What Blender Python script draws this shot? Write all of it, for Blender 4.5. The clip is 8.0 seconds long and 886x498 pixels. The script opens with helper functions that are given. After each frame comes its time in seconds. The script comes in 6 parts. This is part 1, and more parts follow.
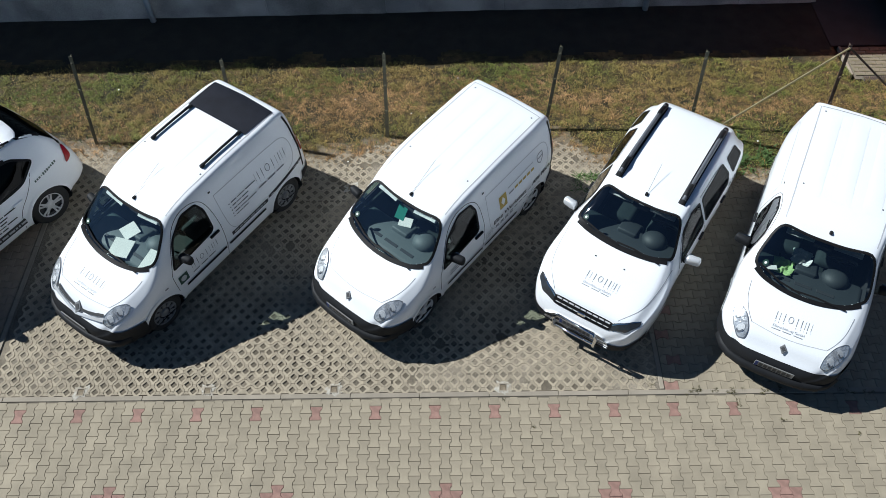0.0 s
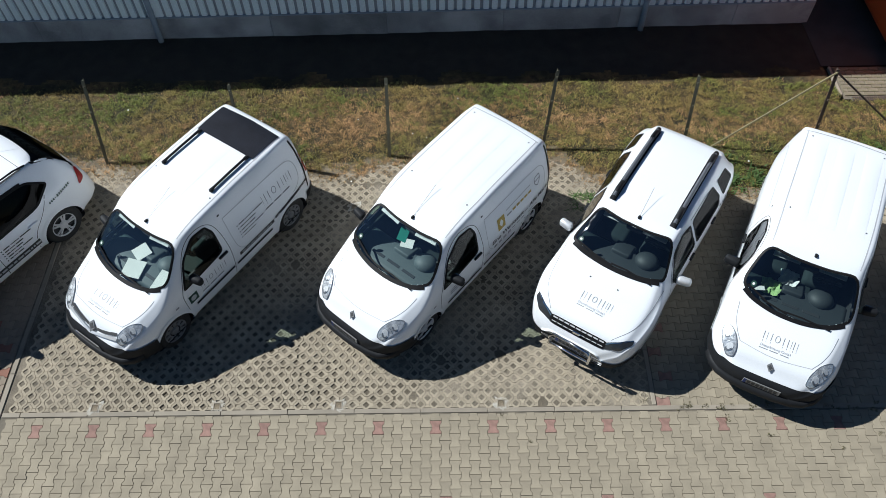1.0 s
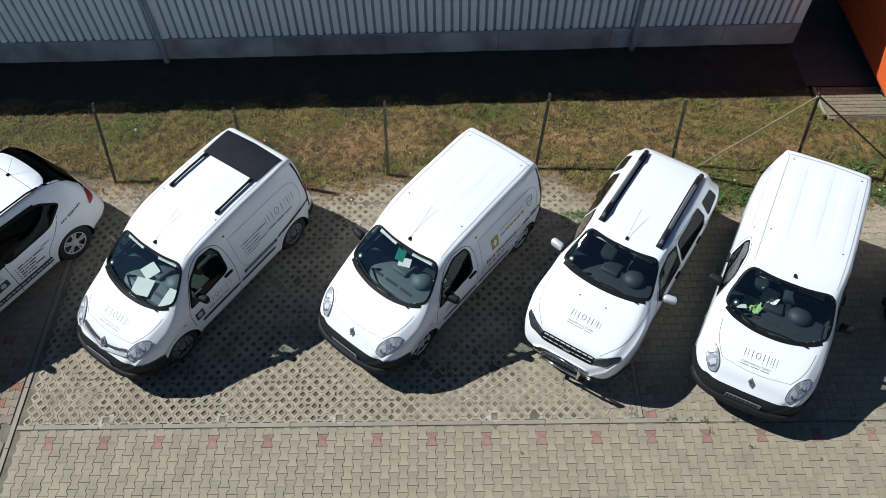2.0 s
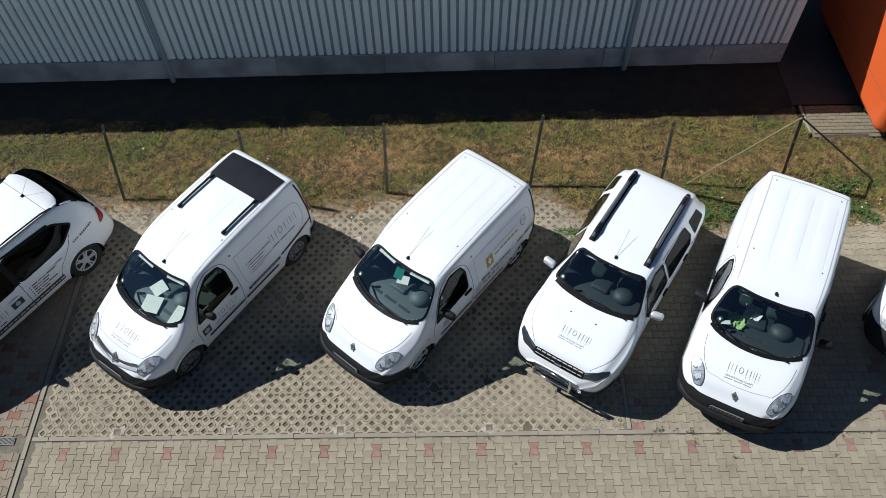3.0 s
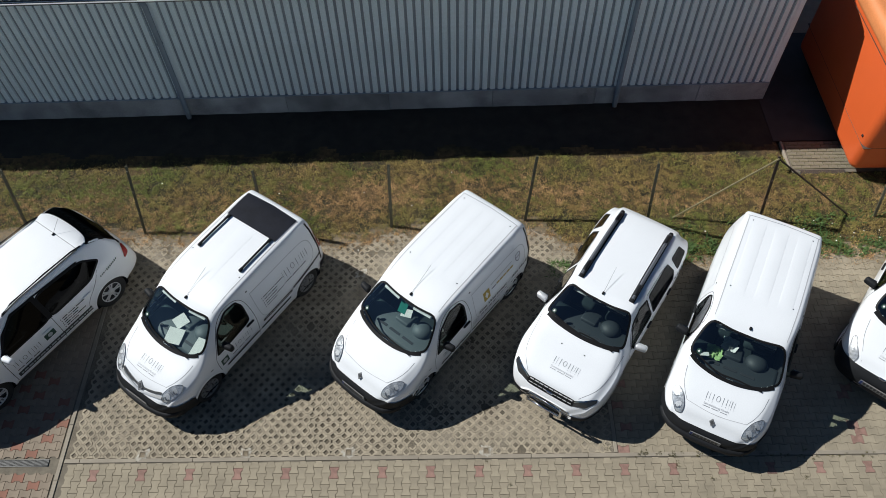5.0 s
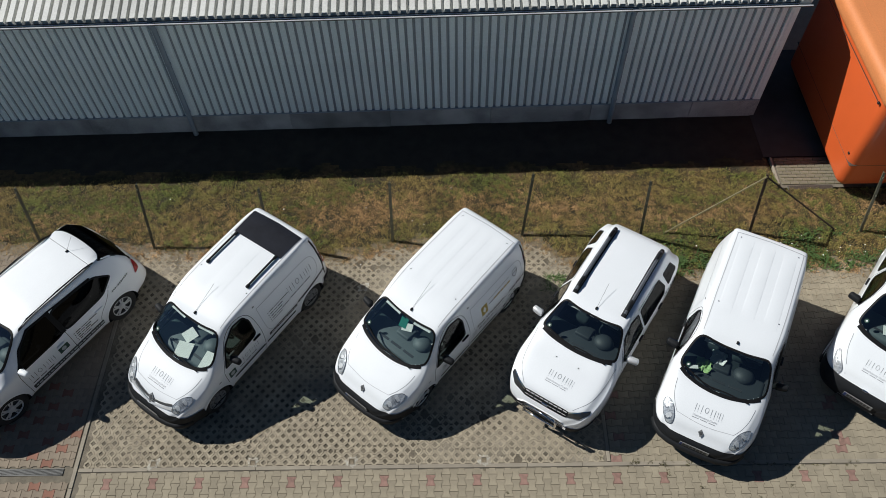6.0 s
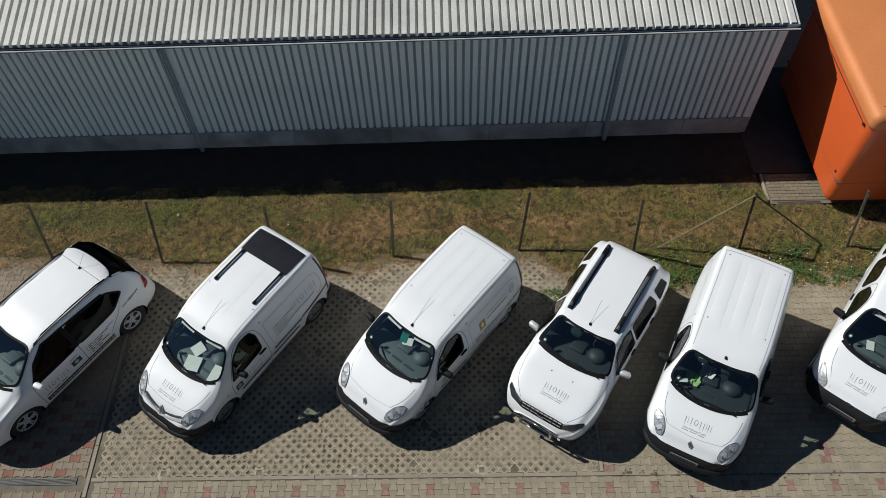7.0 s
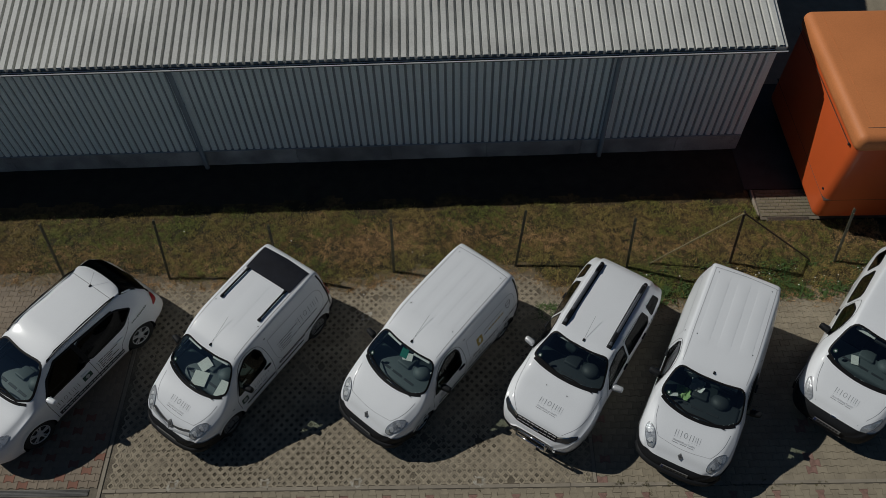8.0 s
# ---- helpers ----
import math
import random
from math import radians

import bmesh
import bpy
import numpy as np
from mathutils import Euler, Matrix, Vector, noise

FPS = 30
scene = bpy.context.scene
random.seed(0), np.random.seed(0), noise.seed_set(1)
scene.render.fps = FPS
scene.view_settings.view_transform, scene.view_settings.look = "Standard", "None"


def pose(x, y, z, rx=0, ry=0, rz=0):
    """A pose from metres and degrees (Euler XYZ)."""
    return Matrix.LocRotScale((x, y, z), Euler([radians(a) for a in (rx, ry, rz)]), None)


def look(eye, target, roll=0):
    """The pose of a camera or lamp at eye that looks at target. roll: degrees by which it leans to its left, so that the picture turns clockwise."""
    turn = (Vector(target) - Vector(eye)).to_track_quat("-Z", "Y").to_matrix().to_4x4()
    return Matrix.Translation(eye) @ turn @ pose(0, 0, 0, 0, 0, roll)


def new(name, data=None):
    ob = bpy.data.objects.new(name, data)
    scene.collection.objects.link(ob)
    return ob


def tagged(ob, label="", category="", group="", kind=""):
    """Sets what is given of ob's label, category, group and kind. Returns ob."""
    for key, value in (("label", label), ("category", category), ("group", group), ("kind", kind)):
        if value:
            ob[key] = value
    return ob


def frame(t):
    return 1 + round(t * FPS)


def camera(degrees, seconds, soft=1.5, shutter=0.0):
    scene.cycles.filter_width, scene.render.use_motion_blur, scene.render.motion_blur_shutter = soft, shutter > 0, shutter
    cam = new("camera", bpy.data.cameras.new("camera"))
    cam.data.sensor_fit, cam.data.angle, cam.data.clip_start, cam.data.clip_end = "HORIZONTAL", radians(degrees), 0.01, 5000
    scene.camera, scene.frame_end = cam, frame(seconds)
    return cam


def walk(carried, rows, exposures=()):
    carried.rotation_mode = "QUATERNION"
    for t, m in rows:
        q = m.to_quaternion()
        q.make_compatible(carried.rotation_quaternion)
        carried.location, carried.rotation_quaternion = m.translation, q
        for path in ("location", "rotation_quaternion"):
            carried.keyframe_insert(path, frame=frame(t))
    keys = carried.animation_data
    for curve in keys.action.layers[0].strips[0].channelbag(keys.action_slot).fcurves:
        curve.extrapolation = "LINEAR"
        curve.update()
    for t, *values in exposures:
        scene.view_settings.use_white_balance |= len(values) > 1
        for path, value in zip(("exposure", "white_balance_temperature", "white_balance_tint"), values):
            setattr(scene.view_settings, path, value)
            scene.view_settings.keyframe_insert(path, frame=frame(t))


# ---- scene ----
cam = camera(61.0, 8.0, soft=0.6)
PATH = [
    (0, (0.986, 0.091, 9.91), (0.979, 1.241, 8.273), -1.0),
    (0.5, (0.987, 0.123, 10.176), (0.979, 1.269, 8.537), -1.0),
    (1, (0.998, 0.127, 10.444), (0.989, 1.273, 8.805), -1.1),
    (1.5, (1.029, 0.115, 10.735), (1.02, 1.261, 9.096), -1.1),
    (3, (1.146, 0.047, 11.618), (1.134, 1.192, 9.979), -1.3),
    (3.5, (1.165, 0.051, 11.935), (1.152, 1.195, 10.295), -1.4),
    (4, (1.182, 0.041, 12.251), (1.166, 1.184, 10.611), -1.5),
    (4.5, (1.183, 0.027, 12.53), (1.166, 1.171, 10.89), -1.5),
    (6, (1.229, -0.041, 13.404), (1.209, 1.104, 11.764), -1.7),
    (6.5, (1.243, -0.054, 13.733), (1.223, 1.09, 12.093), -1.7),
    (7, (1.252, -0.068, 14.025), (1.232, 1.077, 12.385), -1.7),
    (7.5, (1.274, -0.057, 14.329), (1.254, 1.088, 12.689), -1.8),
    (8, (1.308, -0.046, 14.651), (1.286, 1.098, 13.01), -1.9),
]
EXPOSURES = [(0.0, 0.24, 5950, 6), (1.5, 0.20, 5980, 6.5), (3.5, 0.07, 6120, 7.5), (4.5, 0.00, 6220, 7.5), (6.5, -0.20, 6400, 7), (7.0, -0.32, 6440, 7), (7.5, -0.72, 6460, 7), (8.0, -1.22, 6480, 7)]
walk(cam, [(t, look(eye, target, roll)) for t, eye, target, roll in PATH], EXPOSURES)

# ---- light ----
SUN_EL, SUN_AZ = radians(42.3), radians(-69.8)
world = bpy.data.worlds.new("sky")
scene.world = world
world.use_nodes = True
wn = world.node_tree.nodes
sky = wn.new("ShaderNodeTexSky")
sky.sky_type, sky.sun_disc = "NISHITA", False
sky.sun_elevation, sky.sun_rotation = SUN_EL, SUN_AZ
sky.air_density, sky.ozone_density, sky.dust_density, sky.altitude = 1.3, 6.0, 0.3, 2000
world.node_tree.links.new(sky.outputs[0], wn["Background"].inputs[0])
wn["Background"].inputs[1].default_value = 0.034
sun_dir = Vector((1.03, -0.392, -1.0)).normalized()
sun = new("sun", bpy.data.lights.new("sun", "SUN"))
sun.data.energy, sun.data.angle, sun.data.color = 5.2, radians(0.5), (1.0, 0.965, 0.92)
sun.matrix_world = look(-sun_dir * 50, (0, 0, 0))


# ---- materials ----
def material(name, colour, rough=0.6, metal=0.0, vary=0.12, scale=8.0, fine=120.0, bump=0.0, second=None,
             patch=0.0, island=False, random_object=False, coat=0.0, spread=0.075, shine=0.5):
    """A surface with stains at one scale, grain at another and fine relief, in metres."""
    m = bpy.data.materials.new(name)
    m.use_nodes = True
    nt = m.node_tree
    n, l = nt.nodes, nt.links
    bsdf = n["Principled BSDF"]
    geo = n.new("ShaderNodeTexCoord")
    big, small = n.new("ShaderNodeTexNoise"), n.new("ShaderNodeTexNoise")
    big.inputs["Scale"].default_value, big.inputs["Detail"].default_value = scale, 4
    small.inputs["Scale"].default_value, small.inputs["Detail"].default_value = fine, 3
    l.new(geo.outputs["Object"], big.inputs["Vector"])
    l.new(geo.outputs["Object"], small.inputs["Vector"])
    add = n.new("ShaderNodeMath")
    add.operation = "ADD"
    l.new(big.outputs[0], add.inputs[0])
    l.new(small.outputs[0], add.inputs[1])
    span = n.new("ShaderNodeMapRange")
    span.inputs[1].default_value, span.inputs[2].default_value = 0.7, 1.3
    span.inputs[3].default_value, span.inputs[4].default_value = 1 - vary, 1 + vary
    l.new(add.outputs[0], span.inputs[0])
    last = span.outputs[0]
    if island or random_object:
        src = n.new("ShaderNodeObjectInfo") if random_object else n.new("ShaderNodeNewGeometry")
        out = src.outputs["Random"] if random_object else src.outputs["Random Per Island"]
        per = n.new("ShaderNodeMapRange")
        per.inputs[3].default_value, per.inputs[4].default_value = 1 - spread, 1 + spread
        l.new(out, per.inputs[0])
        mul = n.new("ShaderNodeMath")
        mul.operation = "MULTIPLY"
        l.new(per.outputs[0], mul.inputs[0])
        l.new(last, mul.inputs[1])
        last = mul.outputs[0]
    mix = n.new("ShaderNodeMix")
    mix.data_type, mix.blend_type = "RGBA", "MULTIPLY"
    mix.inputs["Factor"].default_value = 1.0
    mix.inputs["A"].default_value = (*colour, 1)
    if second:
        two = n.new("ShaderNodeMix")
        two.data_type = "RGBA"
        two.inputs["A"].default_value, two.inputs["B"].default_value = (*colour, 1), (*second, 1)
        blot = n.new("ShaderNodeTexNoise")
        blot.inputs["Scale"].default_value, blot.inputs["Detail"].default_value = patch or scale * 0.3, 5
        l.new(geo.outputs["Object"], blot.inputs["Vector"])
        sharp = n.new("ShaderNodeMapRange")
        sharp.inputs[1].default_value, sharp.inputs[2].default_value = 0.42, 0.6
        l.new(blot.outputs[0], sharp.inputs[0])
        l.new(sharp.outputs[0], two.inputs["Factor"])
        l.new(two.outputs["Result"], mix.inputs["A"])
    l.new(last, mix.inputs["B"])
    l.new(mix.outputs["Result"], bsdf.inputs["Base Color"])
    bsdf.inputs["Roughness"].default_value, bsdf.inputs["Metallic"].default_value = rough, metal
    bsdf.inputs["Specular IOR Level"].default_value = shine
    if coat:
        bsdf.inputs["Coat Weight"].default_value, bsdf.inputs["Coat Roughness"].default_value = coat, 0.08
    if bump:
        b = n.new("ShaderNodeBump")
        b.inputs["Strength"].default_value, b.inputs["Distance"].default_value = 0.6, bump
        l.new(add.outputs[0], b.inputs["Height"])
        l.new(b.outputs[0], bsdf.inputs["Normal"])
    return m


def glass_material(name, tint, ior=1.5, gleam=1.0):
    """A thin pane: tinted see-through with a mirror gloss by angle."""
    m = bpy.data.materials.new(name)
    m.use_nodes = True
    n, l = m.node_tree.nodes, m.node_tree.links
    clear, gloss, mix, fres = (n.new("ShaderNodeBsdf" + k) if k in ("Transparent", "Glossy") else n.new("ShaderNode" + k)
                               for k in ("Transparent", "Glossy", "MixShader", "Fresnel"))
    clear.inputs[0].default_value = (*tint, 1)
    gloss.inputs["Roughness"].default_value = 0.02
    fres.inputs[0].default_value = ior
    part_of = n.new("ShaderNodeMath")
    part_of.operation, part_of.inputs[1].default_value = "MULTIPLY", gleam
    l.new(fres.outputs[0], part_of.inputs[0])
    l.new(part_of.outputs[0], mix.inputs[0])
    l.new(clear.outputs[0], mix.inputs[1])
    l.new(gloss.outputs[0], mix.inputs[2])
    l.new(mix.outputs[0], n["Material Output"].inputs[0])
    return m


PAINT = material("white_car_paint", (0.83, 0.855, 0.88), 0.5, vary=0.03, scale=1.5, fine=60, coat=0.6)
PLASTIC = material("black_bumper_plastic", (0.014, 0.015, 0.017), 0.62, vary=0.15, scale=5, fine=300, bump=0.0006, shine=0.22)
RUBBER = material("tyre_rubber", (0.02, 0.02, 0.02), 0.8, vary=0.2, scale=10)
GAP = material("dark_panel_gap", (0.05, 0.052, 0.055), 0.8)
FRIT = material("black_window_band", (0.010, 0.010, 0.011), 0.5, vary=0.1, shine=0.12)
SEAT = material("grey_seat_cloth", (0.045, 0.052, 0.058), 0.9, vary=0.2, scale=6, fine=200)
TRIM = material("dark_interior_plastic", (0.03, 0.033, 0.036), 0.65, vary=0.15)
DARKDASH = material("dark_dashboard_plastic", (0.03, 0.037, 0.041), 0.6, vary=0.12, scale=3, fine=200)
DASH = material("grey_dashboard_plastic", (0.085, 0.105, 0.11), 0.6, vary=0.12, scale=3, fine=200)
RIM = material("silver_wheel_alloy", (0.74, 0.75, 0.76), 0.35, 0.4, vary=0.1)
CHROME = material("bright_chrome", (0.75, 0.76, 0.78), 0.12, 1.0, vary=0.03)
LAMP = material("headlight_reflector", (0.72, 0.74, 0.76), 0.22, 0.6, vary=0.4, scale=11, fine=30, bump=0.010, coat=0.5)
# white plate toned down to grey for the shade on the car fronts
PLATE = material("number_plate_shaded", (0.22, 0.22, 0.215), 0.5, vary=0.1)
STEELRIM = material("grey_steel_wheel", (0.20, 0.205, 0.21), 0.45, 0.3, vary=0.15)
TAIL = material("red_tail_lamp", (0.30, 0.004, 0.022), 0.15, vary=0.15, coat=0.6)
PAPER = material("white_paper", (0.78, 0.78, 0.75), 0.8, vary=0.06)
INK = material("grey_lettering_film", (0.25, 0.26, 0.28), 0.5, vary=0.1)
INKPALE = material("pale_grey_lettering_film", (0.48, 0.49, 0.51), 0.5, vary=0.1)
SMOKED = material("smoked_lamp_cover", (0.03, 0.032, 0.035), 0.12, vary=0.3, scale=12, coat=0.25)
INKMID = material("dark_grey_lettering_film", (0.12, 0.13, 0.15), 0.5, vary=0.1)
INKDARK = material("black_lettering_film", (0.025, 0.027, 0.03), 0.45, vary=0.1)
GREEN = material("green_cloth", (0.33, 0.50, 0.20), 0.85, vary=0.2, scale=12)
RAIL = material("dark_anodised_rail", (0.17, 0.18, 0.20), 0.38, 0.5, vary=0.1)
TEAL = material("teal_card", (0.012, 0.20, 0.15), 0.7, vary=0.1)
SIGNGREEN = material("dark_green_film", (0.02, 0.06, 0.045), 0.5, vary=0.1)
GOLD = material("ochre_film", (0.42, 0.30, 0.06), 0.5, vary=0.1)
GLASS = glass_material("windscreen_glass", (0.74, 0.88, 0.86), 2.4)
DARKGLASS = glass_material("tinted_side_glass", (0.075, 0.08, 0.085), 1.4, 0.7)
LAMPGLASS = glass_material("clear_lamp_cover", (0.93, 0.95, 0.96), 1.45, 0.8)
BLACKGLASS = glass_material("black_privacy_glass", (0.012, 0.013, 0.015), 1.35, 0.4)
DOORGLASS = glass_material("clear_door_glass", (0.50, 0.62, 0.58), 1.4, 0.7)
ROOFBLACK = material("matt_black_roof_panel", (0.012, 0.0135, 0.020), 0.6, vary=0.3, scale=4, fine=80, shine=0.15)

SAND = material("joint_sand", (0.17, 0.148, 0.112), 0.95, vary=0.35, scale=6, fine=180, bump=0.004)
PAVER = material("grey_concrete_paver", (0.305, 0.262, 0.190), 0.88, vary=0.2, scale=3.0, fine=75, bump=0.0015, random_object=True)
PAVERS = material("grey_concrete_pavers", (0.305, 0.262, 0.190), 0.88, vary=0.2, scale=3.0, fine=75, bump=0.0015, island=True)
REDPAVER = material("red_concrete_paver", (0.275, 0.165, 0.132), 0.88, vary=0.4, scale=9, fine=75, bump=0.0015, random_object=True)
GRID = material("grass_paver_concrete", (0.335, 0.286, 0.209), 0.9, vary=0.3, scale=3.0, fine=75, bump=0.002, random_object=True)
GRIDS = material("grass_pavers_concrete", (0.335, 0.286, 0.209), 0.9, vary=0.3, scale=3.0, fine=75, bump=0.002, island=True)
OLDPAVER = material("old_grey_brown_paver", (0.262, 0.212, 0.158), 0.9, vary=0.18, scale=2.2, fine=160, bump=0.0015, random_object=True)
PATHPAVER = material("mossy_path_paver", (0.235, 0.203, 0.148), 0.92, vary=0.3, scale=5, fine=120, bump=0.002, random_object=True, second=(0.15, 0.135, 0.08), patch=4)
PATHPAVERS = material("mossy_path_pavers", (0.235, 0.203, 0.148), 0.92, vary=0.3, scale=5, fine=120, bump=0.002, island=True, second=(0.15, 0.135, 0.08), patch=4)
OLDPAVERS = material("old_grey_brown_pavers", (0.262, 0.212, 0.158), 0.9, vary=0.18, scale=2.2, fine=160, bump=0.0015, island=True)
OLDRED = material("old_red_paver", (0.25, 0.122, 0.085), 0.9, vary=0.18, scale=2.2, fine=160, bump=0.0015, random_object=True)
GUTTERWHITE = material("white_gutter_edge", (0.75, 0.76, 0.76), 0.5, vary=0.08)
KERB = material("edging_concrete", (0.30, 0.262, 0.205), 0.9, vary=0.15, scale=3, fine=150, bump=0.002, random_object=True)
HOLESOIL = material("dry_soil_in_holes", (0.125, 0.104, 0.074), 0.95, vary=0.5, scale=2.5, fine=60, bump=0.004, second=(0.23, 0.198, 0.15), patch=0.9)
SOIL = material("soil_and_dry_moss", (0.17, 0.135, 0.088), 0.95, vary=0.4, scale=3.0, fine=60, bump=0.012, second=(0.235, 0.195, 0.138), patch=1.2)
# base kept very dark: shade between the grass blades is in this colour
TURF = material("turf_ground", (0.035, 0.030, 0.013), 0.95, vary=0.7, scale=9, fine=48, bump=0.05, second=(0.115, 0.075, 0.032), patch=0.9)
# soil dark enough to stand in for the hall's shade
SHADESOIL = material("shade_toned_soil", (0.032, 0.028, 0.022), 0.95, vary=0.4, scale=3, fine=60, bump=0.01)
ASPHALT = material("asphalt", (0.055, 0.055, 0.055), 0.92, vary=0.25, scale=2, fine=150, bump=0.003)
SHEET = material("blue_grey_wall_sheet", (0.75, 0.87, 0.92), 0.5, 0.0, vary=0.07, scale=0.8, fine=30)
ROOFSHEET = material("pale_roof_sheet", (0.70, 0.70, 0.66), 0.6, vary=0.12, scale=1.0, fine=25, second=(0.60, 0.60, 0.565), patch=0.6)
PLINTH = material("plinth_concrete", (0.36, 0.39, 0.41), 0.9, vary=0.35, scale=1.6, fine=60, bump=0.002, second=(0.24, 0.26, 0.28), patch=1.1, random_object=True, spread=0.22)
SHADEBACK = material("shade_toned_sheet", (0.30, 0.355, 0.40), 0.6, vary=0.1, scale=0.8, fine=30)
ZINC = material("zinc_pipe", (0.24, 0.31, 0.38), 0.5, 0.0, vary=0.12, scale=3)
BRACE = material("olive_painted_steel", (0.20, 0.17, 0.085), 0.6, 0.0, vary=0.3, scale=6)
POST = material("green_grey_fence_steel", (0.105, 0.10, 0.065), 0.7, 0.0, vary=0.3, scale=6)
RUST = material("rusted_fence_steel", (0.085, 0.06, 0.045), 0.8, 0.1, vary=0.35, scale=6)
# paler orange: sunlight on the truck's top mixed into the paint colour
SUNTOP = material("sunlit_orange_paint", (0.66, 0.235, 0.08), 0.6, vary=0.08, scale=1.0, fine=30)
MINT = material("pale_green_plastic", (0.45, 0.62, 0.5), 0.6)
ORANGE = material("orange_truck_paint", (0.68, 0.118, 0.028), 0.42, vary=0.05, scale=1.2, fine=40, coat=0.3)
GRATE = material("galvanised_grate", (0.10, 0.10, 0.098), 0.55, 0.4, vary=0.2)
WHITEMARK = material("white_marking_paint", (0.50, 0.47, 0.40), 0.85, vary=0.4, scale=14, fine=80, second=(0.29, 0.25, 0.19), patch=14)


# ---- building helpers ----
def mesh_from(name, verts, faces, smooth=False):
    me = bpy.data.meshes.new(name)
    me.from_pydata([tuple(v) for v in verts], [], [tuple(f) for f in faces])
    if smooth:
        me.polygons.foreach_set("use_smooth", [True] * len(me.polygons))
    me.update()
    return me


def piece(name, me, mat, parent=None, label="", m=None):
    ob = new(name, me)
    if mat and not me.materials:
        me.materials.append(mat)
    if parent:
        ob.parent = parent
    if m is not None:
        ob.matrix_basis = m
    return tagged(ob, label)


def part(name, bm, mat, parent=None, label="", smooth=False):
    """One bmesh as one mesh object under a thing or a part."""
    bmesh.ops.recalc_face_normals(bm, faces=bm.faces)
    me = bpy.data.meshes.new(name)
    bm.to_mesh(me)
    bm.free()
    if smooth:
        me.polygons.foreach_set("use_smooth", [True] * len(me.polygons))
    return piece(name, me, mat, parent, label)


def box(bm, x0, x1, y0, y1, z0, z1, bevel=0.0, seg=1, m=None):
    made = bmesh.ops.create_cube(bm, size=1.0)["verts"]
    bmesh.ops.scale(bm, vec=(x1 - x0, y1 - y0, z1 - z0), verts=made)
    bmesh.ops.translate(bm, vec=((x0 + x1) / 2, (y0 + y1) / 2, (z0 + z1) / 2), verts=made)
    if bevel:
        edges = list({e for v in made for e in v.link_edges})
        out = bmesh.ops.bevel(bm, geom=edges, offset=bevel, segments=seg, affect="EDGES", profile=0.5)
        made = list({v for f in out["faces"] for v in f.verts} | {v for v in made if v.is_valid})
    if m is not None:
        bmesh.ops.transform(bm, matrix=m, verts=made)
    return made


def box_bm(*args, **kw):
    bm = bmesh.new()
    box(bm, *args, **kw)
    return bm


def tube(bm, points, radius, sides=8):
    """A round bar along a polyline."""
    rings = []
    pts = [Vector(p) for p in points]
    for i, p in enumerate(pts):
        along = (pts[min(i + 1, len(pts) - 1)] - pts[max(i - 1, 0)]).normalized()
        u = along.orthogonal().normalized()
        v = along.cross(u)
        rings.append([bm.verts.new(p + radius * (math.cos(a) * u + math.sin(a) * v))
                      for a in (2 * math.pi * k / sides for k in range(sides))])
    for i in range(1, len(rings)):
        a, b = rings[i - 1], rings[i]
        best = min(range(sides), key=lambda s: (a[0].co - b[s].co).length)
        for k in range(sides):
            bm.faces.new((a[k], a[(k + 1) % sides], b[(k + 1 + best) % sides], b[(k + best) % sides]))
    bm.faces.new(rings[0][::-1])
    bm.faces.new(rings[-1])


def tube_bm(points, radius, sides=8):
    bm = bmesh.new()
    tube(bm, points, radius, sides)
    return bm


def lathe(bm, profile, axis_point, sides=28):
    """Spins (radius, y) pairs about the y axis through axis_point."""
    px, py, pz = axis_point
    rings = [[bm.verts.new((px + r * math.cos(a), py + y, pz + r * math.sin(a)))
              for a in (2 * math.pi * k / sides for k in range(sides))] for r, y in profile]
    for a, b in zip(rings, rings[1:]):
        for k in range(sides):
            bm.faces.new((a[k], a[(k + 1) % sides], b[(k + 1) % sides], b[k]))
    return rings


# ---- ground ----
def slab(name, x0, x1, y0, y1, z, mat, label, category, kind="structure", steps=1):
    xs, ys = np.linspace(x0, x1, steps + 1), np.linspace(y0, y1, steps + 1)
    verts = [(x, y, z) for y in ys for x in xs]
    faces = [(j * (steps + 1) + i, j * (steps + 1) + i + 1, (j + 1) * (steps + 1) + i + 1, (j + 1) * (steps + 1) + i)
             for j in range(steps) for i in range(steps)]
    return tagged(piece(name, mesh_from(name, verts, faces), mat), label, category, kind=kind)


KERB_Y0, KERB_Y1 = 4.49, 4.57
slab("ground", -900, 900, -900, 900, -0.09, ASPHALT, "dark asphalt ground reaching to the horizon", "ground")
# out-of-view yard, put in so sunlit paving lights the car sides
slab("pavement_yard", -40, 40, -40, -1.85, -0.004, PAVERS, "wide unseen yard of weathered grey concrete pavers, added to bounce light", "pavement")
driveway = slab("pavement_driveway", -9.5, 14, -1.85, KERB_Y1, -0.012, SAND, "driveway of interlocking grey concrete pavers with a few red ones", "pavement")
parking_right = slab("pavement_right", 4.0, 14, KERB_Y1, 8.9, -0.0125, SAND, "parking bay of interlocking grey concrete pavers", "pavement")
parking_left = slab("pavement_left", -9.5, -5.6, KERB_Y1, 9.6, -0.0125, SAND, "parking bay of grey and red interlocking concrete pavers", "pavement")
grid_bed = slab("pavement_grid", -5.6, 4.0, KERB_Y1, 9.6, -0.008, HOLESOIL, "parking bay of concrete grass pavers with soil in the holes", "pavement", steps=110)
